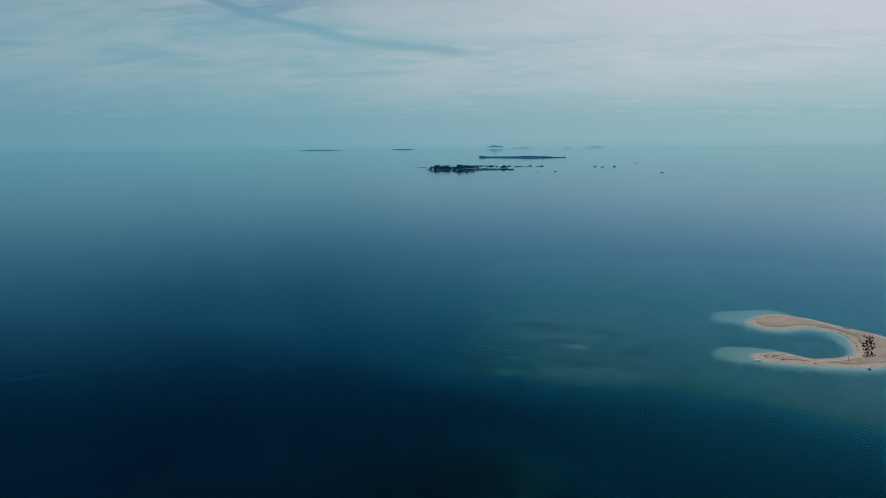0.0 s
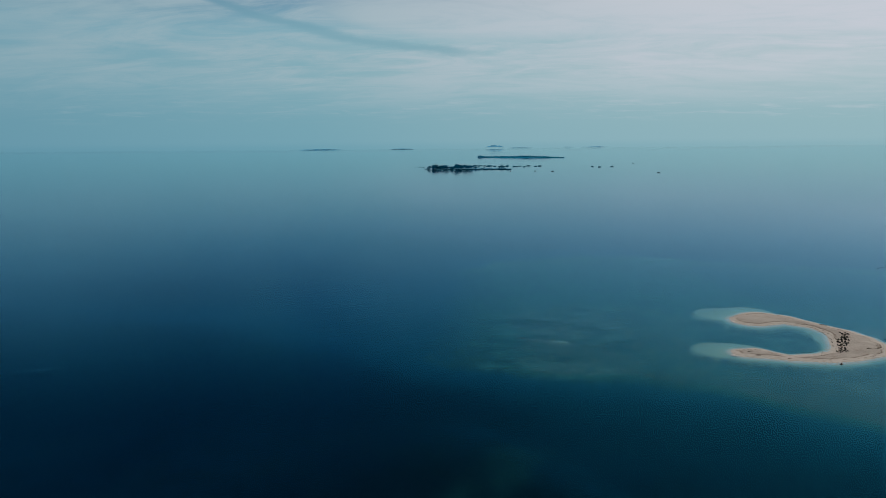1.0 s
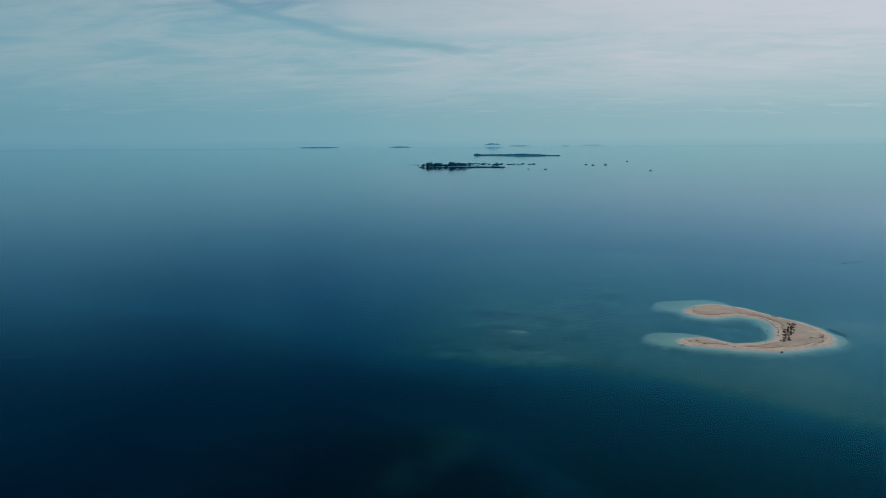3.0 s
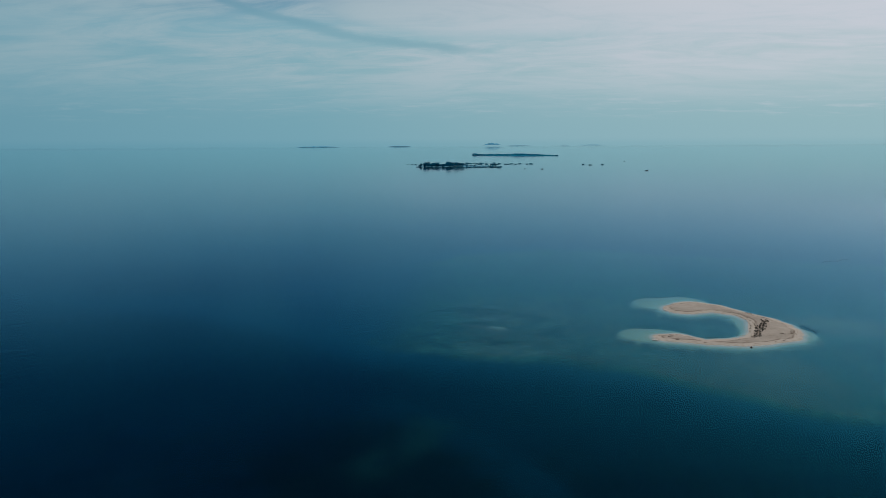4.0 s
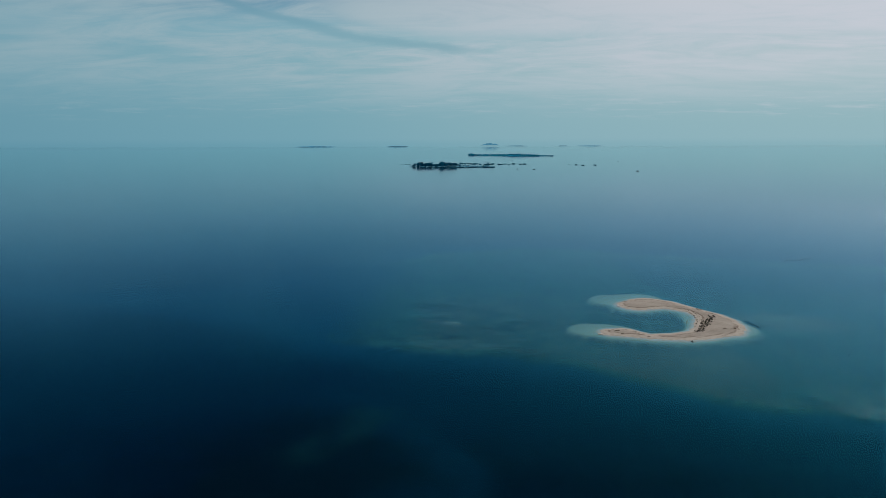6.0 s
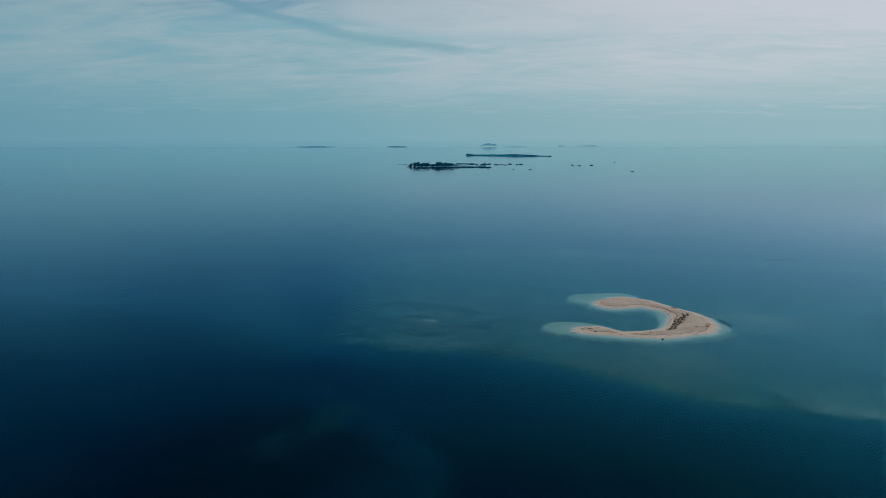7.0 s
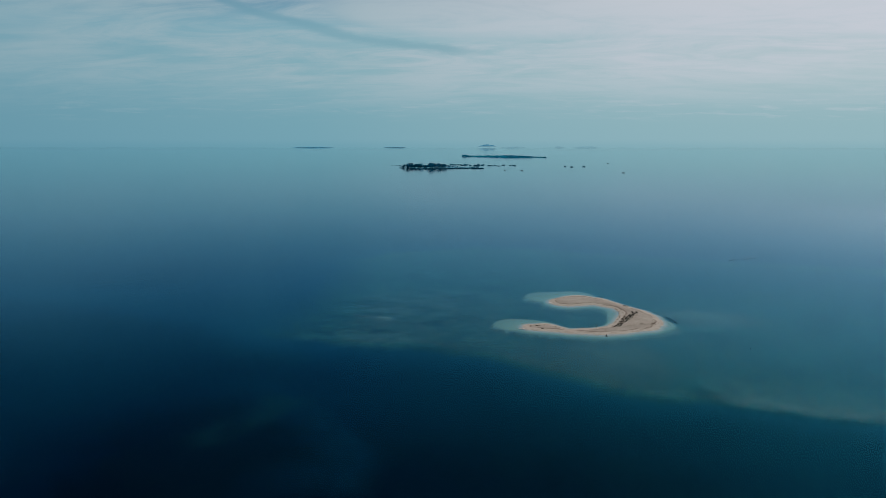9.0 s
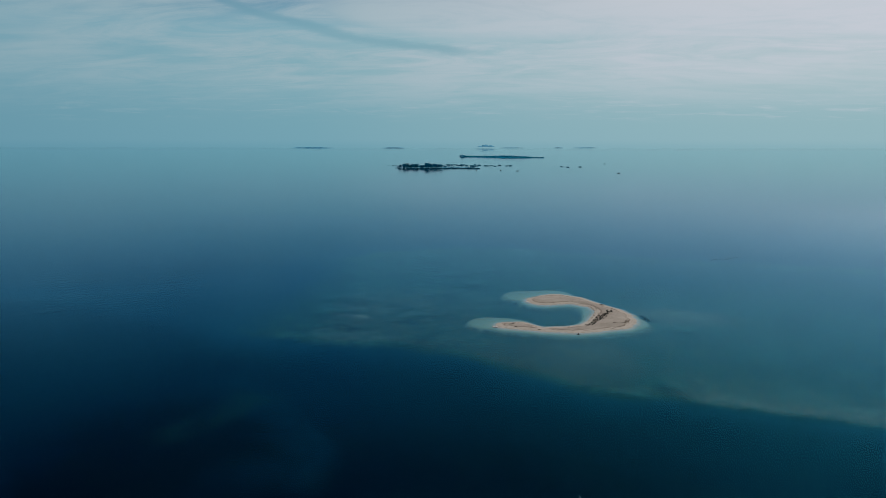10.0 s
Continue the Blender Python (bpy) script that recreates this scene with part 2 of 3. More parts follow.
    dry = n.mix(n.math("MULTIPLY", n.span(n.noise(n.place(flatp, (2.6, 1.1), 30), 1.0, 6, 0.7, 1.2), 0.53, 0.68), 0.6), dry, (0.20, 0.155, 0.12))
    mark = n.math("ABSOLUTE", n.math("SUBTRACT", n.math("ADD", z, n.math("MULTIPLY", n.math("SUBTRACT", rub, 0.5), 0.10)), 0.235))
    mark = n.math("MULTIPLY", n.span(mark, 0.010, 0.04, 1.0, 0.0), n.span(n.noise(flatp, 0.35, 3), 0.36, 0.54))
    low = n.math("ABSOLUTE", n.math("SUBTRACT", n.math("ADD", z, n.math("MULTIPLY", n.math("SUBTRACT", rub, 0.5), 0.06)), 0.13))
    mark = n.math("MAXIMUM", mark, n.math("MULTIPLY", n.span(low, 0.004, 0.02, 0.7, 0.0), n.span(n.noise(flatp, 0.5, 3), 0.45, 0.6)))
    dry = n.mix(n.span(n.math("ADD", z, n.math("MULTIPLY", n.math("SUBTRACT", patch, 0.5), 0.12)), 0.15, 0.25, 0.65, 0.0), dry, (0.47, 0.43, 0.375))
    dry = n.mix(n.math("MULTIPLY", mark, 0.85), dry, (0.15, 0.115, 0.09))
    wet = n.mix(n.span(z, 0.05, 0.13), n.mix(n.span(rub, 0.4, 0.6), (0.32, 0.30, 0.265), (0.42, 0.395, 0.355)), dry)
    base = n.mix(n.span(z, -0.12, 0.05), body, wet)
    bump = n.add("ShaderNodeBump", {"Strength": 0.5, "Distance": 0.12, "Height": n.math("ADD", rub, grit)})
    # light comes from all sides under water, so relief hardly shades there
    even = n.add("ShaderNodeMix")
    even.data_type = "VECTOR"
    for i, v in ((0, n.span(z, -0.3, 0.05)), (4, (0.0, 0.0, 1.0)), (5, bump.outputs[0])):
        n.put(even.inputs[i], v)
    even = even.outputs[1]
    b = n.add("ShaderNodeBsdfPrincipled", {"Base Color": base, "Roughness": n.span(z, 0.0, 0.25, 0.6, 0.95), "Specular IOR Level": n.span(z, -0.02, 0.2, 0.0, 0.2), "Normal": even})
    finish(n, b.outputs[0])
    return m


def water_material():
    """Clear calm sea: a glossy skin by Fresnel over what lies below."""
    m, n = material("sea_water")
    p = n.add("ShaderNodeNewGeometry").outputs["Position"]
    flatp = n.vec("MULTIPLY", p, (1, 1, 0))
    swell = n.noise(n.place(flatp, (9.0, 3.2), 34), 1.0, 2, 0.5, 0.6)
    chop = n.noise(n.place(flatp, (4.4, 1.8), 24), 1.0, 1, 0.5, 0.5)
    long = n.noise(n.place(flatp, (36.0, 9.0), 30), 1.0, 2, 0.5, 0.5)
    wind = n.span(n.noise(n.place(flatp, (140.0, 80.0), 20), 1.0, 4, 0.6, 0.8), 0.36, 0.64, 0.7, 1.15)
    # ripples near the reef, glassy water out towards the islands
    out_x, out_y, _out_z = n.add("ShaderNodeSeparateXYZ", {0: p}).outputs
    wind = n.math("MULTIPLY", n.math("MULTIPLY", wind, n.span(out_y, 60.0, 160.0, 0.4, 1.0)), n.math("MULTIPLY", n.span(out_y, 300.0, 1300.0, 1.0, 0.42), n.span(out_y, 1400.0, 4500.0, 1.0, 0.1)))
    height = n.math("MULTIPLY", n.math("ADD", n.math("MULTIPLY", long, 0.6), n.math("ADD", n.math("MULTIPLY", swell, 1.35), n.math("MULTIPLY", chop, 0.75))), wind)
    bump = n.add("ShaderNodeBump", {"Strength": 1.0, "Distance": WAVE, "Height": height})
    graze = n.add("ShaderNodeLayerWeight", {"Blend": 0.5, "Normal": bump.outputs[0]}).outputs["Facing"]
    fres = n.math("ADD", n.math("MULTIPLY", n.math("POWER", graze, 5.3), 0.985), 0.012)
    tint = n.ramp(fres, GLOSS_STOPS)
    # a light breeze ruffles the water over and beyond the eastern reef
    ruffled = n.math("MULTIPLY", n.span(out_x, 40.0, 420.0, 0.0, 0.20), n.span(out_y, 190.0, 600.0, 1.0, 0.0))
    gloss = n.add("ShaderNodeBsdfGlossy", {"Color": tint, "Roughness": n.math("ADD", n.math("MULTIPLY", n.math("ADD", n.span(out_y, 100.0, 1000.0, 0.15, 0.06), ruffled), n.span(out_y, 1400.0, 4500.0, 1.0, 0.6)), n.span(out_y, 2600.0, 4700.0, 0.0, 0.03)), "Normal": bump.outputs[0]})
    clear = n.add("ShaderNodeBsdfTransparent", {"Color": (0.98, 1.0, 1.0)})
    out = n.add("ShaderNodeMixShader", {0: fres, 1: clear.outputs[0], 2: gloss.outputs[0]})
    finish(n, out.outputs[0])
    return m


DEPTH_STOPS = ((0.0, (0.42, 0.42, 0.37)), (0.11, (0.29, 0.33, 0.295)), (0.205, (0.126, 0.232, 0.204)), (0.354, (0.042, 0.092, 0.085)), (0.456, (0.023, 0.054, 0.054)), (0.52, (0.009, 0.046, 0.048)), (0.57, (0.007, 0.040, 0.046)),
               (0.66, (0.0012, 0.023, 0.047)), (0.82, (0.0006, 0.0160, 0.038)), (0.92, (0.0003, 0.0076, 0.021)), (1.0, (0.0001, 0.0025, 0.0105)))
WAVE = 0.062
GLOSS_STOPS = ((0.08, (0.05, 0.60, 0.95)), (0.28, (0.20, 0.66, 0.98)), (0.42, (0.34, 0.74, 1.0)), (0.62, (0.60, 0.86, 1.0)), (0.82, (0.80, 0.96, 1.0)), (1.0, (0.90, 0.985, 1.0)))
MAT_BED = seabed_material()
MAT_WATER = water_material()
MAT_LEAF = plain("sapling_leaves", (0.010, 0.020, 0.014), 0.8, 0.4, 3.0, shine=0.1)
MAT_BARK = plain("bark", (0.09, 0.07, 0.055), 0.9, 0.3, 4.0)
MAT_DRIFT = plain("driftwood", (0.11, 0.085, 0.065), 0.9, 0.35, 3.0)
MAT_DARK = plain("wet_black_wood", (0.018, 0.016, 0.016), 0.7, 0.4, 4.0)
MAT_WEED = plain("wet_green_weed", (0.004, 0.014, 0.018), 0.8, 0.4, 3.0, shine=0.0)
MAT_BRUSH = plain("drifting_brushwood", (0.08, 0.10, 0.11), 0.9, 0.3, 3.0)
MAT_WRACK = plain("dry_seaweed", (0.075, 0.058, 0.042), 0.95, 0.4, 3.0)
MAT_WHITE = plain("matt_white", (0.55, 0.54, 0.51), 0.9, 0.12, 3.0)
# island materials below: the distance's blue haze is painted into their base colours
MAT_FOLIAGE = plain("hazed_foliage", (0.004, 0.16, 0.29), 0.8, 0.5, 0.2, air=0.22, shine=0.0)
MAT_ISLE = plain("hazed_isle_ground", (0.01, 0.15, 0.24), 0.9, 0.3, 0.1, air=0.08)
MAT_WALL = plain("hazed_boards", (0.02, 0.19, 0.30), 0.9, 0.4, 0.5, air=0.2, shine=0.0)
MAT_ROOF = plain("hazed_tin_roof", (0.14, 0.42, 0.56), 0.6, 0.6, 0.3, air=0.2, shine=0.0)
MAT_THATCH = plain("hazed_thatch", (0.015, 0.12, 0.19), 0.9, 0.4, 0.5, air=0.2, shine=0.0)
MAT_STILT = plain("hazed_stilt_wood", (0.006, 0.13, 0.22), 0.9, 0.3, 1.0, air=0.15, shine=0.0)
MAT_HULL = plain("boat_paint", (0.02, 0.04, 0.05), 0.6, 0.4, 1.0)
MAT_WOODS = plain("hazed_second_woods", (0.004, 0.19, 0.33), 0.85, 0.5, 0.05, air=0.22, shine=0.0)
MAT_FAR = plain("hazed_distant_woods", (0.006, 0.22, 0.42), 0.9, 0.3, 0.02, air=0.45, shine=0.05)
MAT_STRIP = plain("hazed_far_woods", (0.03, 0.30, 0.52), 0.9, 0.3, 0.01, air=0.45, shine=0.0, low=(1.0, 5.0))
MAT_FAINT = plain("hazed_hills", (0.06, 0.36, 0.60), 0.9, 0.3, 0.01, air=0.5, shine=0.0, low=(5.0, 12.0))


# ---- mesh helpers ----
def mesh_object(name, verts, faces, mat, parent=None, smooth=False):
    me = bpy.data.meshes.new(name)
    me.from_pydata([tuple(v) for v in verts], [], [tuple(f) for f in faces])
    if smooth:
        me.polygons.foreach_set("use_smooth", [True] * len(me.polygons))
    me.materials.append(mat)
    ob = new(name, me)
    ob.parent = parent
    return ob


def part(name, bm, mat, parent, label=""):
    me = bpy.data.meshes.new(name)
    bm.normal_update()
    bm.to_mesh(me)
    bm.free()
    me.materials.append(mat)
    ob = new(name, me)
    ob.parent = parent
    return tagged(ob, label)


def bar(bm, a, b, ra, rb, sides=6, bend=0.0):
    """A tapered round bar from a to b, slightly bent."""
    a, b = Vector(a), Vector(b)
    axis = (b - a).normalized()
    side = axis.orthogonal().normalized()
    other = axis.cross(side)
    rings = []
    for i in range(4):
        t = i / 3
        c = a.lerp(b, t) + side * bend * math.sin(math.pi * t)
        r = ra + (rb - ra) * t
        rings.append([bm.verts.new(c + (side * math.cos(w) + other * math.sin(w)) * r) for w in (2 * math.pi * k / sides for k in range(sides))])
    for lo, hi in zip(rings, rings[1:]):
        for k in range(sides):
            bm.faces.new((lo[k], lo[(k + 1) % sides], hi[(k + 1) % sides], hi[k]))
    bm.faces.new(rings[0][::-1])
    bm.faces.new(rings[-1])


def box(bm, centre, size, turn=0.0):
    m = Matrix.Translation(centre) @ Matrix.Rotation(turn, 4, "Z") @ Matrix.Diagonal((*size, 1))
    return bmesh.ops.create_cube(bm, size=1.0, matrix=m)["verts"]


def leaves(bm, centre, spread, count, size, rng):
    """Small bent leaf blades scattered through a lump."""
    for _ in range(count):
        d = Vector((rng.gauss(0, 1), rng.gauss(0, 1), rng.gauss(0, 1))).normalized() * rng.uniform(0.35, 1.0)
        c = Vector(centre) + Vector((d.x * spread[0], d.y * spread[1], d.z * spread[2]))
        a = Vector((rng.gauss(0, 1), rng.gauss(0, 1), rng.gauss(0, 0.6))).normalized()
        s = a.orthogonal().normalized()
        l, w = size * rng.uniform(0.7, 1.3), size * rng.uniform(0.3, 0.5)
        tip, root = c + a * l, c - a * l
        mid = c + a.cross(s) * w * 0.4
        p = [bm.verts.new(q) for q in (root, mid + s * w, tip, mid - s * w)]
        bm.faces.new((p[0], p[1], p[2]))
        bm.faces.new((p[0], p[2], p[3]))


# ---- the shape of the ground ----
def grain(x, y, seed):
    """Smooth random heights from 0 to 1 on a lattice of one metre."""
    xi, yi = np.floor(x), np.floor(y)
    fx, fy = x - xi, y - yi
    fx, fy = fx * fx * (3 - 2 * fx), fy * fy * (3 - 2 * fy)

    def h(i, j):
        s = np.sin(i * 127.1 + j * 311.7 + seed * 74.7) * 43758.5453
        return s - np.floor(s)
    return (h(xi, yi) * (1 - fx) + h(xi + 1, yi) * fx) * (1 - fy) + (h(xi, yi + 1) * (1 - fx) + h(xi + 1, yi + 1) * fx) * fy


def rough(x, y, size, octaves=4, seed=0, keep=0.5):
    total, amp, norm = 0.0, 1.0, 0.0
    for k in range(octaves):
        total = total + amp * grain(x / size + 17.3 * k, y / size - 9.1 * k, seed + k)
        norm += amp
        amp *= keep
        size /= 2.03
    return total / norm


def ease(v, a, b):
    t = np.clip((v - a) / (b - a), 0, 1)
    return t * t * (3 - 2 * t)


def reach(x, y, spine):
    """How far outside a lump with that spine (x, y, radius) a point lies; minus inside."""
    best = np.full(np.shape(x), 1e9)
    for (ax, ay, ar), (bx, by, br) in zip(spine, spine[1:]):
        dx, dy = bx - ax, by - ay
        t = np.clip(((x - ax) * dx + (y - ay) * dy) / (dx * dx + dy * dy), 0, 1)
        best = np.minimum(best, np.hypot(x - ax - t * dx, y - ay - t * dy) - (ar + (br - ar) * t))
    return best


# dry crescent: from the northern horn round the bay to the southern horn, with a point to the east
CRESCENT = ((89.9, 167.6, 5.4), (94.6, 169.9, 6.6), (98.8, 168.8, 5.0), (104.8, 161.6, 2.9), (107.4, 155.3, 4.0), (107.3, 150.3, 5.3), (104.6, 142.8, 6.0),
            (98.0, 137.9, 3.5), (92.4, 136.2, 2.9), (84.2, 136.4, 1.9), (78.7, 140.1, 3.7), (75.4, 140.4, 2.9))
POINT = ((105.5, 144.6, 4.4), (107.9, 146.2, 4.9), (109.4, 143.2, 2.5))
HORN_N = ((85.2, 176.0, 7.2), (93.0, 176.0, 8.4))
HORN_S = ((70.6, 144.2, 6.0), (76.0, 142.8, 6.6))
APRON_E = ((105.0, 146.0, 8.4), (108.6, 144.5, 8.0))
BAY_RIM = ((103.5, 162.0, 4.6), (106.0, 153.0, 7.2), (103.0, 144.0, 7.0), (97.0, 137.2, 5.0))
BAY = ((81.0, 153.5, 6.0), (88.8, 151.3, 9.6))
BAR = ((24.0, 158.3, 0.0), (30.5, 153.9, 0.2), (34.8, 151.8, 0.3))
BAR_HEAD = ((31.8, 152.9, 0.0), (33.6, 152.1, 0.25), (35.2, 151.8, 0.15))
EDGE_X = (-400, -140, -60, -28, -14, -3, 5, 16, 28, 40, 51, 60, 66, 72, 79, 86, 95, 105, 115, 125, 140, 200, 300, 600)
EDGE_Y = (260, 210, 180, 162, 150, 141, 137, 134, 132, 131, 127, 123, 117, 111, 107, 101, 96, 94, 90, 87, 81, 66, 50, 30)
FAR_X = (-300, -60, -20, 0, 36, 70, 105, 140, 185, 222, 300, 600)
FAR_Y = (180, 190, 222, 250, 268, 281, 273, 257, 243, 230, 222, 215)


def apron_reach(x, y):
    return np.minimum.reduce([reach(x, y, HORN_N), reach(x, y, HORN_S), reach(x, y, APRON_E) + 0.8, reach(x, y, BAY_RIM) + 0.6, reach(x, y, CRESCENT) - 2.0])


BRINK_Y = (55, 62, 65.5, 70, 75, 80, 86, 92, 97, 102, 110, 122)
BRINK_X = (42, 41, 38.5, 38.5, 39.5, 38.2, 33.5, 29, 26.5, 20, 14, 8)


def ground_height(x, y):
    wob = (rough(x, y, 9, 4, 3) - 0.5)
    # open sea floor, reef flat, sandbank
    south = y - np.interp(x, EDGE_X, EDGE_Y) + wob * 5
    north = np.interp(x, FAR_X, FAR_Y) - y + wob * 14
    inside = np.minimum(south, north * 0.18)
    west = ease(x, -32, 34)
    flat = -2.6 + 0.8 * (rough(x, y, 34, 4, 11) - 0.5) + 0.6 * (rough(x, y, 2.6, 3, 21) - 0.5)
    flat = flat - 4.0 * (1 - west) - 0.9 * ease(y, 165, 250) - 0.35
    # bare sand south of the bank, a lighter shoal east of it, broken coral on the south-eastern rim
    flat = flat + 0.65 * np.exp(-(((x - 92) / 20) ** 2 + ((y - 119) / 17) ** 2)) + 2.3 * np.exp(-(((x - 127 + 0.5 * (y - 155)) / 17) ** 2 + ((y - 154) / 9) ** 2))
    rim = ease(x, 98, 112) * np.exp(-(np.maximum(south - 3, 0) / 12) ** 2)
    flat = flat - 0.85 * ease(x, 98, 112) * ease(south, 0, 8) + rim * (0.45 + 0.7 * (rough(x, y, 1.5, 3, 31) - 0.5))
    rim_w = np.exp(-(((x - 5) / 30) ** 2)) * np.exp(-(np.maximum(south - 2, 0) / 14) ** 2)
    flat = flat + rim_w * (0.1 + 1.0 * (rough(x, y, 1.6, 3, 37) - 0.5))
    lip = np.exp(-((north - 3) / 5) ** 2) * ease(north, -3, 2)
    flat = flat + 1.3 * lip * west
    flat = flat + 0.55 * np.exp(-(np.maximum(reach(x, y, BAR) + wob * 0.6, 0) / 0.8) ** 2) + 1.3 * np.exp(-(np.maximum(reach(x, y, BAR_HEAD), 0) / 0.7) ** 2)
    deep = -12.0 + 2.3 * ease(-x, 6, 34) * (1 - ease(y, 100, 140)) + 2.6 * ease(x, 64, 120) * ease(y, 20, 80) + 2.4 * (1 - ease(x, 64, 120)) * np.maximum(ease(y, 66, 104) * ease(x, -8, 30), ease(y, 95, 190) * (1 - 0.6 * ease(-x, 0, 70))) + 1.5 * (rough(x, y, 60, 3, 41) - 0.5)
    # a drowned terrace south-west of the bank, with scattered coral
    brink = np.interp(y, BRINK_Y, BRINK_X) - x + wob * 3.2
    terrace = ease(brink, -1.8, 3.6) * ease(x, -30, 8) * ease(y, 58, 70) * ease(122 - y, 0, 12)
    deep = deep + terrace * (1.3 + 2.0 * (rough(x, y, 13, 4, 43) - 0.5) + (0.6 + 1.4 * rough(x, y, 6, 3, 47)) * np.exp(-(np.maximum(brink - 2, 0) / (4.5 + wob * 5)) ** 2) * ease(y, 62, 67) * ease(112 - y, 0, 34) + 0.6 * (rough(x, y, 2.5, 2, 44) - 0.4))
    h = deep + (flat - deep) * ease(inside / (13 - 6 * ease(x, 85, 105)), -1, 0.15) ** 1.8
    # under-water aprons and horns of pale sand
    apron = np.maximum(apron_reach(x, y), -reach(x, y, BAY)) + wob * 1.1
    cay = np.minimum(reach(x, y, CRESCENT), reach(x, y, POINT)) + wob * 0.9
    shelf = -0.33 - 0.055 * np.clip(cay, 0, 9) - 2.6 * ease(apron, -0.7, 1.9)
    h = np.where(apron < 2.4, np.maximum(h, shelf), h)
    # dry sand with a low berm
    berm = 0.26 * ease(-cay, -0.3, 2.9) + 0.24 * ease(-cay, 1.6, 5.0) + 0.16 * (rough(x, y, 2.3, 3, 51) - 0.5) * ease(-cay, 0.3, 2)
    beach = np.where(cay < 0, berm, -0.25 * np.clip(cay, 0, 3)) + 0.03
    h = np.where(cay < 1.4, np.maximum(h, beach), h)
    return np.where(h < 0, h * 0.5, h)


def ladder(lo, hi, step, far, grow=1.35):
    """Even steps between lo and hi, then ever longer ones out to far."""
    mid = list(np.arange(lo, hi + step / 2, step))
    up, s = [mid[-1]], step
    while up[-1] < far:
        s *= grow
        up.append(up[-1] + s)
    down, s = [mid[0]], step
    while down[-1] > -far:
        s *= grow
        down.append(down[-1] - s)
    return np.array(down[:0:-1] + mid + up[1:])


def sheet(name, xs, ys, zs, mat, keep=None):
    X, Y = np.meshgrid(xs, ys)
    nx, ny = len(xs), len(ys)
    v = np.stack([X.ravel(), Y.ravel(), zs.ravel()], 1)
    i = np.arange(nx * ny).reshape(ny, nx)
    f = np.stack([i[:-1, :-1], i[:-1, 1:], i[1:, 1:], i[1:, :-1]], -1).reshape(-1, 4)
    if keep is not None:
        f = f[keep.ravel()[f].any(1)]
        used = np.unique(f)
        v, f = v[used], np.searchsorted(used, f)
    return mesh_object(name, v.tolist(), f.tolist(), mat, smooth=True)


def build_ground():
    xs, ys = ladder(-60, 250, 0.6, 9000), ladder(45, 290, 0.6, 9000)
    X, Y = np.meshgrid(xs, ys)
    Z = ground_height(X, Y)
    Z = np.where(apron_reach(X, Y) < 4.5, Z - 0.7, Z)
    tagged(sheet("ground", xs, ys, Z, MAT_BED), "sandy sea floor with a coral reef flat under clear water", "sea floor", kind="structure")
    xs, ys = np.arange(55, 126.1, 0.3), np.arange(120, 195.1, 0.3)
    X, Y = np.meshgrid(xs, ys)
    Z = ground_height(X, Y)
    tagged(sheet("sandbank", xs, ys, Z, MAT_BED, apron_reach(X, Y) < 6.0), "crescent-shaped bank of pale beige sand in the sea", "sandbank", kind="structure")
    xs, ys = ladder(-100, 260, 20, 9000), ladder(0, 300, 20, 9000)
    X, Y = np.meshgrid(xs, ys)
    tagged(sheet("water", xs, ys, X * 0.0, MAT_WATER), "calm clear blue sea with a faint ripple", "sea", kind="structure")


build_ground()


def ground_at(x, y):
    return float(ground_height(np.array([float(x)]), np.array([float(y)]))[0])


# ---- on the sandbank ----
def sapling(seed):
    rng = random.Random(seed)
    root = new("sapling")
    bm = bmesh.new()
    tall = 0.95
    bar(bm, (0, 0, -0.08), (rng.uniform(-0.05, 0.05), rng.uniform(-0.05, 0.05), tall * 0.85), 0.03, 0.012, 6, 0.03)
    for k in range(4):
        w = rng.uniform(0, 6.28)
        z = tall * rng.uniform(0.25, 0.6)
        bar(bm, (0, 0, z), (0.28 * math.cos(w), 0.28 * math.sin(w), z + 0.22), 0.015, 0.006, 5, 0.02)
    part("trunk", bm, MAT_BARK, root)
    bm = bmesh.new()
    for k in range(6):
        t = k / 5
        w = rng.uniform(0, 6.28)
        r = 0.20 * (1 - t) + 0.03
        leaves(bm, (r * math.cos(w), r * math.sin(w), tall * (0.16 + 0.80 * t)), (0.26 - 0.13 * t, 0.26 - 0.13 * t, 0.20), 120, 0.16, rng)
    part("crown", bm, MAT_LEAF, root)
    return tagged(root, "small dark green bushy sapling rooted in bare sand", "sapling", "saplings on the sandbank")


def plant_saplings():
    rng = random.Random(4)
    kinds = [sapling(s) for s in (1, 2, 3)]
    # a slanting grove: rows of few plants each
    spots = []
    for cx, cy, sx, sy, count in ((107.0, 153.2, 0.8, 1.2, 5), (105.2, 150.6, 0.9, 0.8, 7), (103.8, 148.4, 0.9, 0.8, 8), (102.4, 146.2, 0.9, 0.9, 10), (101.2, 144.6, 0.9, 0.7, 6), (99.4, 142.0, 0.9, 0.7, 6),
                                  (98.2, 139.9, 1.2, 0.7, 8)):
        for _ in range(count):
            for _try in range(30):
                x, y = cx + rng.uniform(-sx, sx), cy + rng.uniform(-sy, sy)
                if all(math.hypot(x - a, y - b) > 0.62 for a, b in spots):
                    spots.append((x, y))
                    break
    for i, (x, y) in enumerate(spots):
        size = rng.uniform(0.7, 1.1) * (0.50 if y < 142.8 else 0.66)
        m = pose(x, y, ground_at(x, y), 0, 0, rng.uniform(0, 360))
        src = kinds[i % 3]
        ob = src if i < 3 else copy_thing(src, m)
        ob.matrix_basis = m @ Matrix.Diagonal((size * 1.15, size * 1.15, size * rng.uniform(0.45, 0.6), 1))


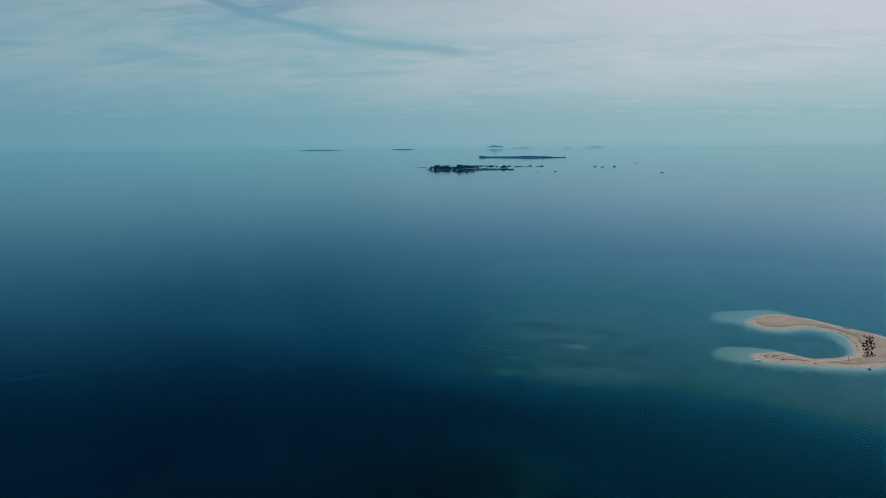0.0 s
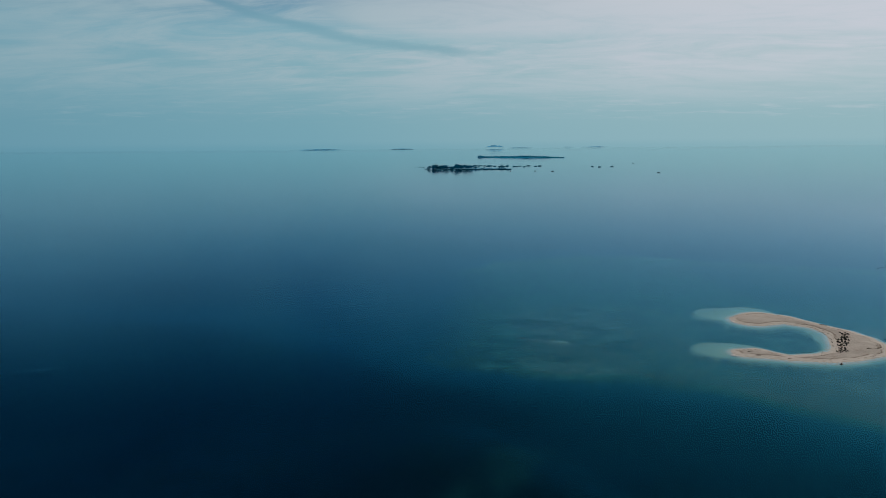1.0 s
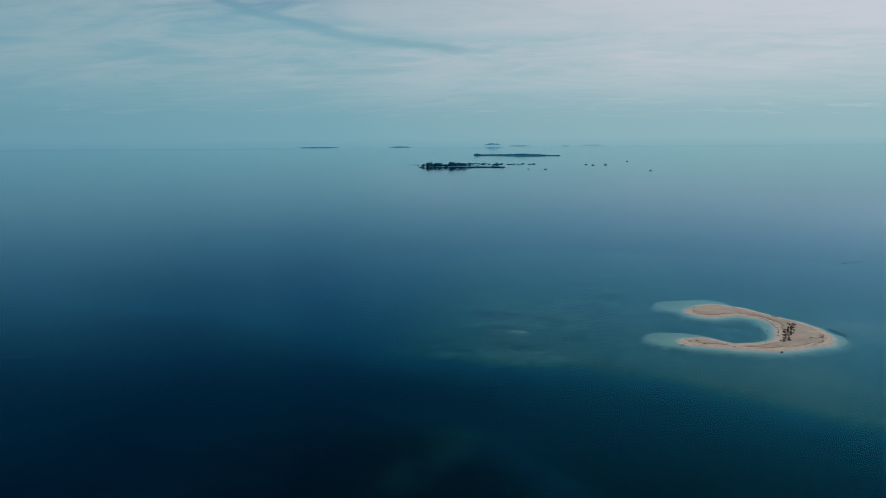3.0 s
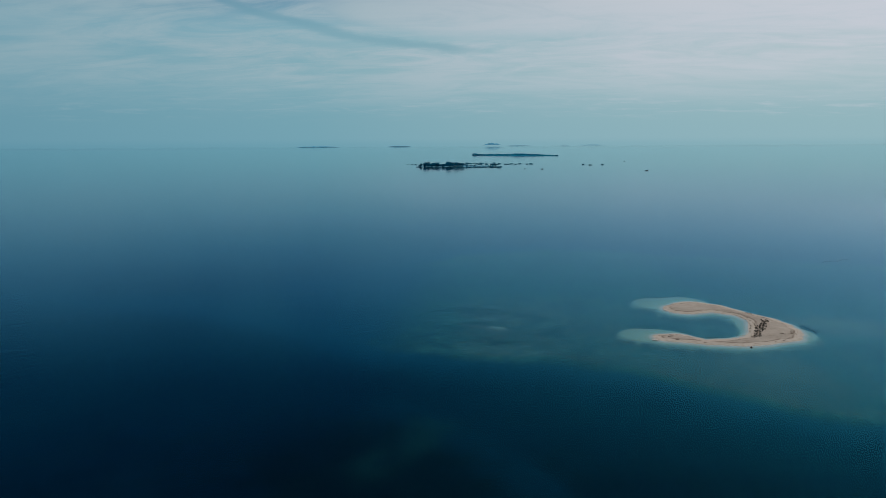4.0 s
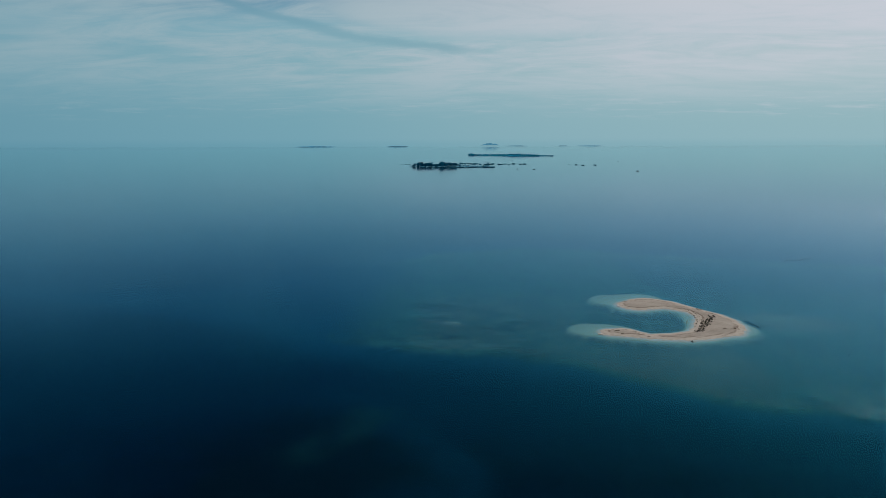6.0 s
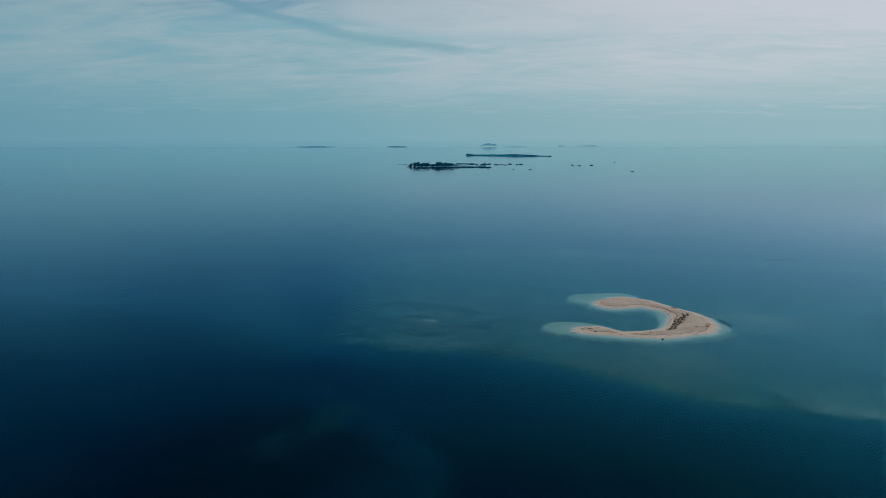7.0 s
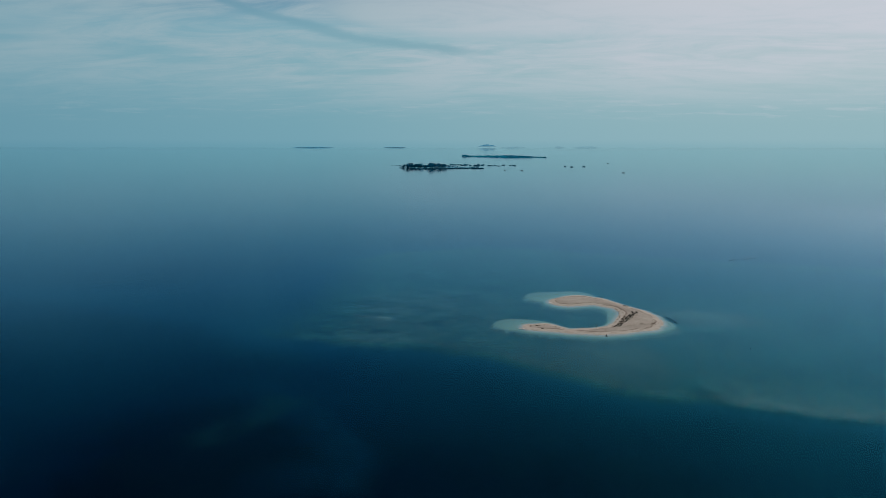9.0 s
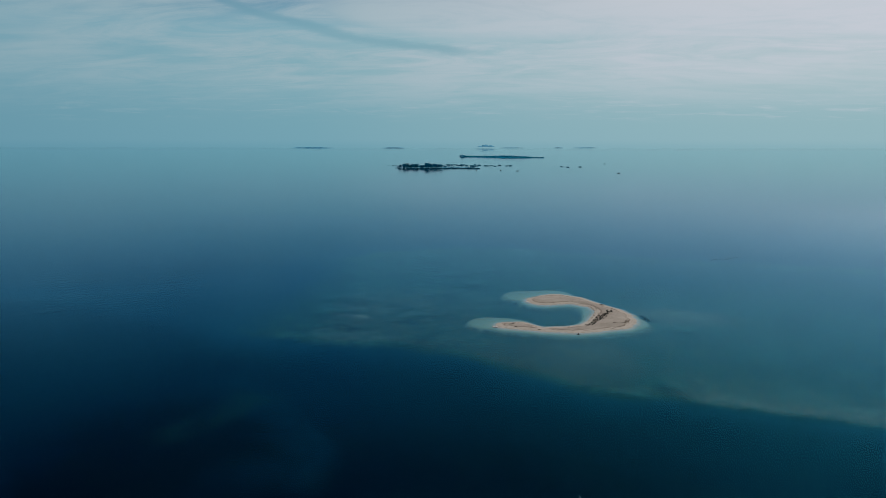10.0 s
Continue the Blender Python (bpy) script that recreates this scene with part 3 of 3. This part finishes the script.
def pole(x, y, tall, lean):
    root = new("pole")
    bm = bmesh.new()
    bar(bm, (0, 0, -0.4), (lean, 0.05, tall), 0.045, 0.03, 8, 0.02)
    part("shaft", bm, MAT_DRIFT, root)
    bm = bmesh.new()
    bar(bm, (lean * 0.9 - 0.12, 0, tall * 0.9), (lean * 0.9 + 0.12, 0.03, tall * 0.9 + 0.02), 0.02, 0.02, 6)
    part("crosspiece", bm, MAT_DRIFT, root)
    root.matrix_basis = pose(x, y, ground_at(x, y))
    return tagged(root, "thin weathered wooden pole stuck in the sand", "pole", "poles by the bay")


def log(x, y, long, thick, turn, mat=None, label="grey-brown driftwood log lying on the sand"):
    root = new("driftwood")
    rng = random.Random(int(x * 10 + y))
    bm = bmesh.new()
    bar(bm, (-long / 2, 0, thick * 0.7), (long / 2, 0, thick), thick, thick * 0.6, 8, thick * 0.8)
    part("trunk", bm, mat or MAT_DRIFT, root)
    for k in range(3):
        bm = bmesh.new()
        px = rng.uniform(-0.4, 0.4) * long
        bar(bm, (px, 0, thick), (px + rng.uniform(-0.3, 0.3) * long * 0.5, rng.uniform(-0.5, 0.5) * long * 0.5, thick * rng.uniform(1.5, 4)), thick * 0.45, thick * 0.15, 6, thick * 0.3)
        part("branch", bm, mat or MAT_DRIFT, root)
    root.matrix_basis = pose(x, y, ground_at(x, y), 0, 0, turn)
    return tagged(root, label, "driftwood", "driftwood on the sandbank")


def stump(x, y):
    root = new("tree_stump")
    rng = random.Random(9)
    bm = bmesh.new()
    bar(bm, (0, 0, -0.1), (0.1, 0, 0.75), 0.34, 0.2, 9, 0.05)
    bar(bm, (0.06, 0, 0.6), (0.16, 0.05, 1.15), 0.12, 0.04, 6, 0.03)
    part("trunk", bm, MAT_DARK, root)
    for k in range(7):
        w = 6.28 * k / 7 + rng.uniform(-0.3, 0.3)
        bm = bmesh.new()
        r = rng.uniform(0.6, 0.95)
        bar(bm, (0.15 * math.cos(w), 0.15 * math.sin(w), 0.35), (r * math.cos(w), r * math.sin(w), rng.uniform(-0.05, 0.3)), 0.13, 0.05, 6, 0.06)
        part("root", bm, MAT_DARK, root)
    root.matrix_basis = pose(x, y, ground_at(x, y)) @ Matrix.Diagonal((0.55, 0.55, 0.5, 1))
    return tagged(root, "black waterlogged tree stump stranded at the waterline", "tree stump")


# solid white heap added in place of small breaking waves
def rubble(x, y, turn):
    root = new("coral_rubble")
    rng = random.Random(int(x))
    for k in range(9):
        bm = bmesh.new()
        bmesh.ops.create_icosphere(bm, subdivisions=2, radius=rng.uniform(0.10, 0.22))
        for v in bm.verts:
            v.co *= 1 + 0.35 * (noise.noise(v.co * 7 + Vector((k, 0, 0))))
            v.co.z *= 0.6
        bmesh.ops.translate(bm, verts=bm.verts, vec=(rng.gauss(0, 0.32), rng.gauss(0, 0.14), 0.06))
        part("coral_piece", bm, MAT_WHITE, root)
    root.matrix_basis = pose(x, y, max(ground_at(x, y), 0.0) + 0.04, 0, 0, turn) @ Matrix.Diagonal((1.5, 1.4, 0.7, 1))
    return tagged(root, "small white heap in place of breaking wavelets at the tip of the bank", "coral rubble", "coral heaps")


def wrack_lines():
    """Dry weed left in broken lines along the high-water marks."""
    rng = random.Random(12)
    bm = bmesh.new()
    lines = (((101.3, 162.6), (103.2, 159.2), (102.9, 154.8), (101.6, 149.6), (98.8, 144.6)), ((102.2, 163.8), (104.3, 159.0), (104.0, 153.6), (102.6, 149.0)),
             ((104.3, 165.5), (107.2, 161.0), (109.2, 156.5), (110.4, 152.0)), ((86.2, 171.2), (90.0, 173.4), (96.0, 174.2), (101.0, 170.6)),
             ((73.6, 141.6), (77.5, 142.6), (80.5, 141.6), (83.4, 138.2)), ((99.5, 135.5), (104.0, 137.2), (108.0, 140.0), (110.2, 143.4)), ((105.0, 141.0), (108.6, 142.2), (110.0, 145.5)))
    for pts in lines:
        for (ax, ay), (bx, by) in zip(pts, pts[1:]):
            n = int(math.hypot(bx - ax, by - ay) * 9)
            for k in range(n):
                t = k / n
                if noise.noise(Vector((ax + t * 5, ay + t * 7, 3.0))) < 0.06:
                    continue
                x, y = ax + (bx - ax) * t + rng.gauss(0, 0.13), ay + (by - ay) * t + rng.gauss(0, 0.13)
                s = rng.uniform(0.05, 0.16)
                w = rng.uniform(0, 6.28)
                c = [(x + s * math.cos(w + q) * (1.6 if q in (0, 3.14) else 0.7), y + s * math.sin(w + q)) for q in (0, 1.57, 3.14, 4.71)]
                low = [bm.verts.new((u, v, 0)) for u, v in c]
                top = bm.verts.new((x, y, s * 0.7))
                for q in range(4):
                    bm.faces.new((low[q], low[(q + 1) % 4], top))
    co = np.array([v.co[:] for v in bm.verts])
    co[:, 2] += ground_height(co[:, 0], co[:, 1]) - 0.004
    for v, c in zip(bm.verts, co):
        v.co = c
    ob = part("seaweed_wrack", bm, MAT_WRACK, None)
    tagged(ob, "broken lines of dry brown seaweed along the high-water mark", "seaweed", kind="stuff")


plant_saplings()
pole(91.7, 137.2, 1.25, 0.08)
pole(98.4, 149.0, 0.6, -0.05)
stump(93.2, 132.2)
rubble(84.4, 166.8, 70)
rubble(71.4, 138.7, 20)
for x, y, l, r, a in ((76.6, 140.3, 1.5, 0.10, 15), (77.5, 138.1, 0.9, 0.09, -30), (83.6, 135.9, 0.8, 0.08, 10), (107.0, 162.3, 1.8, 0.10, -38), (108.9, 142.4, 1.6, 0.11, 35),
                      (88.0, 172.0, 0.8, 0.08, 0), (105.4, 141.3, 1.1, 0.08, 12), (109.8, 143.4, 1.2, 0.09, 60)):
    log(x, y, l, r, a)
wrack_lines()


def weed_streak():
    """Dark weed off the eastern point, raised from the bed to show in the camera's view."""
    rng = random.Random(77)
    bm = bmesh.new()
    for _ in range(330):
        t = rng.random()
        x, y = WEED[0] + WEED[2] * t + rng.gauss(0, 0.42) * (1 - 0.6 * t), WEED[1] + WEED[3] * t + rng.gauss(0, 0.45)
        s = rng.uniform(0.12, 0.32)
        w = rng.uniform(0, 6.28)
        z = rng.uniform(-0.14, -0.03)
        low = [bm.verts.new((x + s * math.cos(w + q), y + s * math.sin(w + q), z)) for q in (0, 1.57, 3.14, 4.71)]
        top = bm.verts.new((x, y, z + s * 0.3))
        for q in range(4):
            bm.faces.new((low[q], low[(q + 1) % 4], top))
    tagged(part("drifting_seaweed", bm, MAT_WEED, None), "dark streak of seaweed raised to just below the surface", "seaweed", kind="stuff")


WEED = (115.5, 150.4, 0.4, -6.4)
weed_streak()


# ---- in the water nearby ----
def marker_post(x, y):
    root = new("spar_buoy")
    bm = bmesh.new()
    bar(bm, (0, 0, -0.4), (0.04, 0, 1.0), 0.09, 0.08, 10, 0.01)
    part("post", bm, MAT_DARK, root)
    bm = bmesh.new()
    bar(bm, (0.04, 0, 0.95), (0.04, 0, 1.15), 0.15, 0.05, 10)
    part("cap", bm, MAT_DARK, root)
    root.matrix_basis = pose(x, y, 0) @ Matrix.Diagonal((0.7, 0.7, 0.48, 1))
    return tagged(root, "dark upright spar buoy afloat over the shallow reef", "buoy")


def fish_fence():
    root = new("brushwood_raft")
    rng = random.Random(3)
    pts = []
    for k in range(34):
        t = k / 33
        x, y = 172.8 + 14.5 * t, 237.4 + 6.2 * t + 0.9 * math.sin(t * 9)
        if 0.36 < t < 0.48 or rng.random() < 0.12:
            continue
        tall = rng.uniform(0.12, 0.26) * (1.0 if t < 0.4 else 0.62)
        pts.append((x, y, tall))
        bm = bmesh.new()
        bar(bm, (x, y, -0.15), (x + rng.uniform(-0.05, 0.05), y, tall), 0.05, 0.035, 6, 0.02)
        part("stake", bm, MAT_BRUSH, root)
    for (ax, ay, at), (bx, by, bt) in zip(pts, pts[1:]):
        if math.hypot(bx - ax, by - ay) < 0.8:
            bm = bmesh.new()
            bar(bm, (ax, ay, 0.03), (bx, by, 0.03), 0.05, 0.045, 6, 0.05)
            part("stick", bm, MAT_BRUSH, root)
    return tagged(root, "long dark winding raft of drifting brushwood and sticks", "drift line")


def float_buoy(x, y):
    root = new("float")
    bm = bmesh.new()
    bmesh.ops.create_icosphere(bm, subdivisions=2, radius=0.2, matrix=Matrix.Diagonal((1, 1, 0.8, 1)))
    part("ball", bm, MAT_WHITE, root)
    bm = bmesh.new()
    bar(bm, (0, 0, 0.1), (-0.35, 0.45, 0.5), 0.05, 0.03, 6)
    part("stick", bm, MAT_WHITE, root)
    root.matrix_basis = pose(x, y, 0.02) @ Matrix.Diagonal((0.42, 0.42, 0.42, 1))
    return tagged(root, "small white float with a stick on the open water", "float")


marker_post(125.8, 121.4)
fish_fence()
float_buoy(76.8, 54.5)


# ---- the village island and what stands round it ----
def isle(name, label, ax, ay, bx, by, wide, high, mat, seed, steps=60, group=""):
    """A low mound along the line from a to b, with an uneven top."""
    long = math.hypot(bx - ax, by - ay)
    dx, dy = (bx - ax) / long, (by - ay) / long
    verts, faces, m = [], [], 9
    for i in range(steps + 1):
        t = i / steps
        env = max(math.sin(math.pi * min(max(t, 0.004), 0.996)), 0) ** 0.35
        for j in range(m):
            s = j / (m - 1) * 2 - 1
            x, y = ax + (bx - ax) * t - dy * s * wide * env, ay + (by - ay) * t + dx * s * wide * env
            h = high(t) * (1 - s * s) ** 0.6 * env ** 1.6
            h *= 0.75 + 0.5 * noise.noise(Vector((t * long / 22, s * 1.3, seed))) + 0.25 * noise.noise(Vector((t * long / 7, s * 3, seed + 5)))
            verts.append((x, y, max(h, 0) - 0.4 * (abs(s) > 0.99)))
    for i in range(steps):
        for j in range(m - 1):
            a = i * m + j
            faces.append((a, a + 1, a + m + 1, a + m))
    ob = mesh_object(name, verts, faces, mat, smooth=False)
    return tagged(ob, label, "island", group, "structure")


def island_tree(seed, tall, palm=False):
    rng = random.Random(seed)
    root = new("tree")
    bm = bmesh.new()
    bar(bm, (0, 0, -0.5), (rng.uniform(-0.4, 0.4), 0, tall * 0.62), 0.35, 0.16, 6, 0.25)
    for k in range(4):
        w = 6.28 * k / 4 + rng.uniform(-0.5, 0.5)
        bar(bm, (0, 0, tall * 0.42), (tall * 0.22 * math.cos(w), tall * 0.22 * math.sin(w), tall * 0.68), 0.14, 0.06, 5, 0.1)
    part("trunk", bm, MAT_STILT, root)
    bm = bmesh.new()
    if palm:
        for k in range(14):
            w = rng.uniform(0, 6.28)
            for q in range(5):
                r = tall * 0.07 * (q + 0.5)
                leaves(bm, (r * math.cos(w), r * math.sin(w), tall * (0.72 + 0.16 * math.sin(q * 0.7 + 0.4) - 0.03 * k * 0.3)), (0.3, 0.3, 0.25), 4, 0.6, rng)
    else:
        for k in range(9):
            w = rng.uniform(0, 6.28)
            r = tall * rng.uniform(0.05, 0.32)
            leaves(bm, (r * math.cos(w), r * math.sin(w), tall * rng.uniform(0.06, 0.84)), (tall * 0.21, tall * 0.21, tall * 0.18), 44, 0.72, rng)
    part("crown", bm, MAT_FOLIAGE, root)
    return tagged(root, "dark broad-crowned tropical tree on the village island" if not palm else "tall dark palm on the village island", "tree", "trees of the village island")


def stilt_house(seed, long, deep, wall, rise, roof, label, group):
    rng = random.Random(seed)
    root = new("stilt_house")
    floor = 0.9
    bm = bmesh.new()
    box(bm, (0, 0, floor), (long + 1.2, deep + 1.4, 0.18))
    part("platform", bm, MAT_STILT, root)
    bm = bmesh.new()
    box(bm, (0, 0, floor + 0.1 + wall / 2), (long, deep, wall))
    wall_part = part("wall", bm, MAT_WALL, root)
    bm = bmesh.new()
    e, z = 0.5, floor + 0.1 + wall
    sec = [(-deep / 2 - e, z - 0.15), (0, z + rise), (deep / 2 + e, z - 0.15), (deep / 2 + e, z - 0.27), (0, z + rise - 0.12), (-deep / 2 - e, z - 0.27)]
    ends = [[bm.verts.new((sx * (long / 2 + e), a, b)) for a, b in sec] for sx in (-1, 1)]
    for k in range(6):
        bm.faces.new((ends[0][k], ends[0][(k + 1) % 6], ends[1][(k + 1) % 6], ends[1][k]))
    for en in ends:
        bm.faces.new((en[0], en[1], en[4], en[5]))
        bm.faces.new((en[1], en[2], en[3], en[4]))
    bmesh.ops.recalc_face_normals(bm, faces=bm.faces)
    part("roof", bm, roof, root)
    bm = bmesh.new()
    box(bm, (rng.uniform(-1, 1), -deep / 2 - 0.03, floor + 0.1 + 0.95), (0.9, 0.08, 1.9))
    part("door", bm, MAT_STILT, wall_part)
    for sx in (-0.3, 0.32):
        bm = bmesh.new()
        box(bm, (sx * long, -deep / 2 - 0.03, floor + 1.4), (0.8, 0.08, 0.8))
        part("window", bm, MAT_STILT, wall_part)
    for ix in (-1, 0, 1):
        for iy in (-1, 1):
            bm = bmesh.new()
            bar(bm, (ix * long * 0.46, iy * deep * 0.46, -2.5), (ix * long * 0.46, iy * deep * 0.46, floor), 0.12, 0.11, 5)
            part("stilt", bm, MAT_STILT, root)
    return tagged(root, label, "stilt house", group)


def small_boat(x, y, turn, long=5.0):
    root = new("boat")
    bm = bmesh.new()
    rings = []
    for i in range(9):
        t = i / 8 * 2 - 1
        w = 0.55 * (1 - abs(t) ** 2.4) + 0.02
        k = 0.35 * abs(t) ** 2.5
        rings.append([bm.verts.new((t * long / 2, a * w, b + k)) for a, b in ((-1, 0.55), (-0.75, 0.05), (0, -0.15), (0.75, 0.05), (1, 0.55), (0.85, 0.55), (0, 0.15), (-0.85, 0.55))])
    for a, b in zip(rings, rings[1:]):
        for q in range(8):
            bm.faces.new((a[q], a[(q + 1) % 8], b[(q + 1) % 8], b[q]))
    bm.faces.new(rings[0]), bm.faces.new(rings[-1][::-1])
    bmesh.ops.recalc_face_normals(bm, faces=bm.faces)
    part("hull", bm, MAT_HULL, root)
    bm = bmesh.new()
    box(bm, (0.3, 0, 1.15), (2.0, 0.95, 0.08))
    for sx in (-0.6, 1.2):
        for sy in (-0.4, 0.4):
            bar(bm, (sx, sy, 0.4), (sx, sy, 1.15), 0.03, 0.03, 5)
    part("awning", bm, MAT_HULL, root)
    root.matrix_basis = pose(x, y, 0, 0, 0, turn)
    return tagged(root, "small dark fishing boat with an awning on calm water", "boat", "fishing boats near the village")


def shore(t, back):
    """A place along the village island, so far behind its front shore."""
    return -22 + 150 * t + back * 0.12, 1178 - 20 * t + 5 * math.sin(t * 17) + back


def build_village():
    rng = random.Random(21)
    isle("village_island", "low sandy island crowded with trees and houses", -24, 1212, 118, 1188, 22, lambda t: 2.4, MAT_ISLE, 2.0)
    kinds = [island_tree(s, h, p) for s, h, p in ((1, 9.0, False), (2, 10.5, False), (3, 8.0, False), (4, 9.5, True), (5, 11.0, True))]
    n = 0
    # clumps along the island: from, to, how many, how tall, whether palms
    for a, b, count, size, palms in ((0.46, 0.53, 5, 0.7, False), (-0.03, 0.05, 8, 0.6, False), (0.05, 0.10, 9, 0.86, False), (0.10, 0.15, 8, 0.74, False), (0.15, 0.215, 11, 0.86, False), (0.21, 0.28, 8, 0.72, False),
                                     (0.27, 0.33, 7, 0.8, False), (0.33, 0.40, 13, 1.12, False), (0.40, 0.43, 4, 0.72, True), (0.44, 0.47, 4, 1.05, True), (0.48, 0.53, 5, 0.9, True),
                                     (0.53, 0.58, 4, 0.6, True), (0.60, 0.72, 5, 0.5, True), (0.72, 0.97, 6, 0.4, False)):
        for _ in range(count):
            x, y = shore(rng.uniform(a, b), rng.uniform(10, 34))
            k = size * rng.uniform(0.75, 1.15)
            m = pose(x, y, 0.1, 0, 0, rng.uniform(0, 360))
            ob = kinds[n] if n < 5 else copy_thing(kinds[rng.choice((0, 2, 2, 3)) if palms else rng.choice((0, 0, 1, 1, 2))], m)
            ob.matrix_basis = m @ Matrix.Diagonal((k * 1.15, k * 1.15, k * 0.82, 1))
            n += 1
    village, lone = "stilt houses of the village", "huts standing alone in the water"
    pale = "weathered wooden stilt house with a pale tin roof over water"
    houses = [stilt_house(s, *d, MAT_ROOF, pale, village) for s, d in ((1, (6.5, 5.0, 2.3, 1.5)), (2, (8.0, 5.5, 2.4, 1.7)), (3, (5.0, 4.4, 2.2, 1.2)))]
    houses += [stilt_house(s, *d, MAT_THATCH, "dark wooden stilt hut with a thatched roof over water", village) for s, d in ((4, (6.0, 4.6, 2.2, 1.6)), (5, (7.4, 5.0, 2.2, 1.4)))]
    spots = []
    for k in range(95):                                      # along the shore facing the sandbank
        t = rng.uniform(0.1, 1.0) ** 0.8
        spots.append((*shore(t, rng.uniform(-9, 9) if rng.random() < 0.7 else rng.uniform(9, 26)), rng.choice((0, 0, 1, 2, 3, 4))))
    for k in range(22):                                      # a second row behind, on the eastern side
        x = rng.uniform(62, 136)
        spots.append((x, 1345 - (x - 66) * 0.9 + rng.uniform(-14, 14), rng.choice((0, 3, 4))))
    done = []
    for x, y, kind in spots:
        if any(math.hypot(x - a, (y - b) * 0.6) < 3.4 for a, b in done):
            continue
        done.append((x, y))
        k = rng.uniform(0.5, 0.78)
        m = pose(x, y, -0.3, 0, 0, rng.choice((0, 0, 90, 180)) + rng.uniform(-14, 14))
        i = len(done) - 1
        ob = houses[i] if i < 5 else copy_thing(houses[kind], m)
        ob.matrix_basis = m @ Matrix.Diagonal((k, k, k * 0.62, 1))
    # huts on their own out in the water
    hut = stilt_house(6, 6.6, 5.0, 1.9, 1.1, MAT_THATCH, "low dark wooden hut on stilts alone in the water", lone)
    alone = ((-51, 1298, 0.4), (-42, 1302, 0.5), (-34, 1290, 0.55), (-27, 1180, 0.5), (88, 1359, 0.6), (103, 1356, 0.7), (108, 1352, 0.6), (133, 1370, 0.7), (140, 1325, 0.8), (150, 1291, 0.8), (155, 1286, 0.6),
             (164, 1308, 0.7), (168, 1268, 0.6), (182, 1315, 0.8), (194, 1291, 0.7), (203, 1299, 0.85), (291, 1278, 0.3), (301, 1256, 0.68), (308, 1226, 0.68), (335, 1239, 0.68))
    for i, (x, y, k) in enumerate(alone):
        m = pose(x, y, -0.3, 0, 0, rng.uniform(-20, 20))
        ob = hut if i == 0 else copy_thing(hut, m)
        ob.matrix_basis = m @ Matrix.Diagonal((k, k, k * 0.55, 1))
    for x, y, a in ((119.5, 1074, 80), (162, 1080, 60), (189.3, 1066, 15), (342.9, 992, 5), (430, 1420, 20)):
        small_boat(x, y, a)


def woods(name, label, ax, ay, bx, by, deep, tall, count, mat, seed, leaf):
    """A belt of trees seen from afar: leafy lumps of uneven height along a line."""
    rng = random.Random(seed)
    bm = bmesh.new()
    for _ in range(count):
        t = rng.random()
        h = tall(t) * rng.uniform(0.6, 1.1)
        s = rng.uniform(-deep, deep)
        leaves(bm, (ax + (bx - ax) * t, ay + (by - ay) * t + s, h * 0.55), (h * 0.55, h * 0.55, h * 0.48), 26, leaf, rng)
    tagged(part(name, bm, mat, None), label, "woodland", kind="stuff")


def build_far_islands():
    a, b = (121, 2100), (378, 1955)
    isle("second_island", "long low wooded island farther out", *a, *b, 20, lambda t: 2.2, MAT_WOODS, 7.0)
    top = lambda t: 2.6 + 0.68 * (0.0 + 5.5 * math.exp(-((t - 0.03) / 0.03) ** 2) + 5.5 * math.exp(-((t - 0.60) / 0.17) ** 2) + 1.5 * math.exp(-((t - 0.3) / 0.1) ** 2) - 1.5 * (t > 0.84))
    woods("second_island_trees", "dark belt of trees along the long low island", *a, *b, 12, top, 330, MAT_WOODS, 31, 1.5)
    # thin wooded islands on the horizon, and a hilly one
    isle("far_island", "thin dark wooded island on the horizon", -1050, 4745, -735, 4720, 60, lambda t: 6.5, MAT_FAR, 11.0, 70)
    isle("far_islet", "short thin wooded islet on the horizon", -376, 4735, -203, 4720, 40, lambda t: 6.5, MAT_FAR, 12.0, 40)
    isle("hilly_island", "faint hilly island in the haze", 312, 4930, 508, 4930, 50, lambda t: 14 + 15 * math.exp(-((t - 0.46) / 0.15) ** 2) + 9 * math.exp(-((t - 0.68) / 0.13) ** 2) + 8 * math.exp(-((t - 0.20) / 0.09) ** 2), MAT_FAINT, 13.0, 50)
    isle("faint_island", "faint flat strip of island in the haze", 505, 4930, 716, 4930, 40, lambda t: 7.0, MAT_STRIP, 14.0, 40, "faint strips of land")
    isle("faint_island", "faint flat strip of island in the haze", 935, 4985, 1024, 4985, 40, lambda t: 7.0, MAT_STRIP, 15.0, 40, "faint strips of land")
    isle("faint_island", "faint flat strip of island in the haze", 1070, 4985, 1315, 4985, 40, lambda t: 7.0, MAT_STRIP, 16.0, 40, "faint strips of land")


build_village()
build_far_islands()
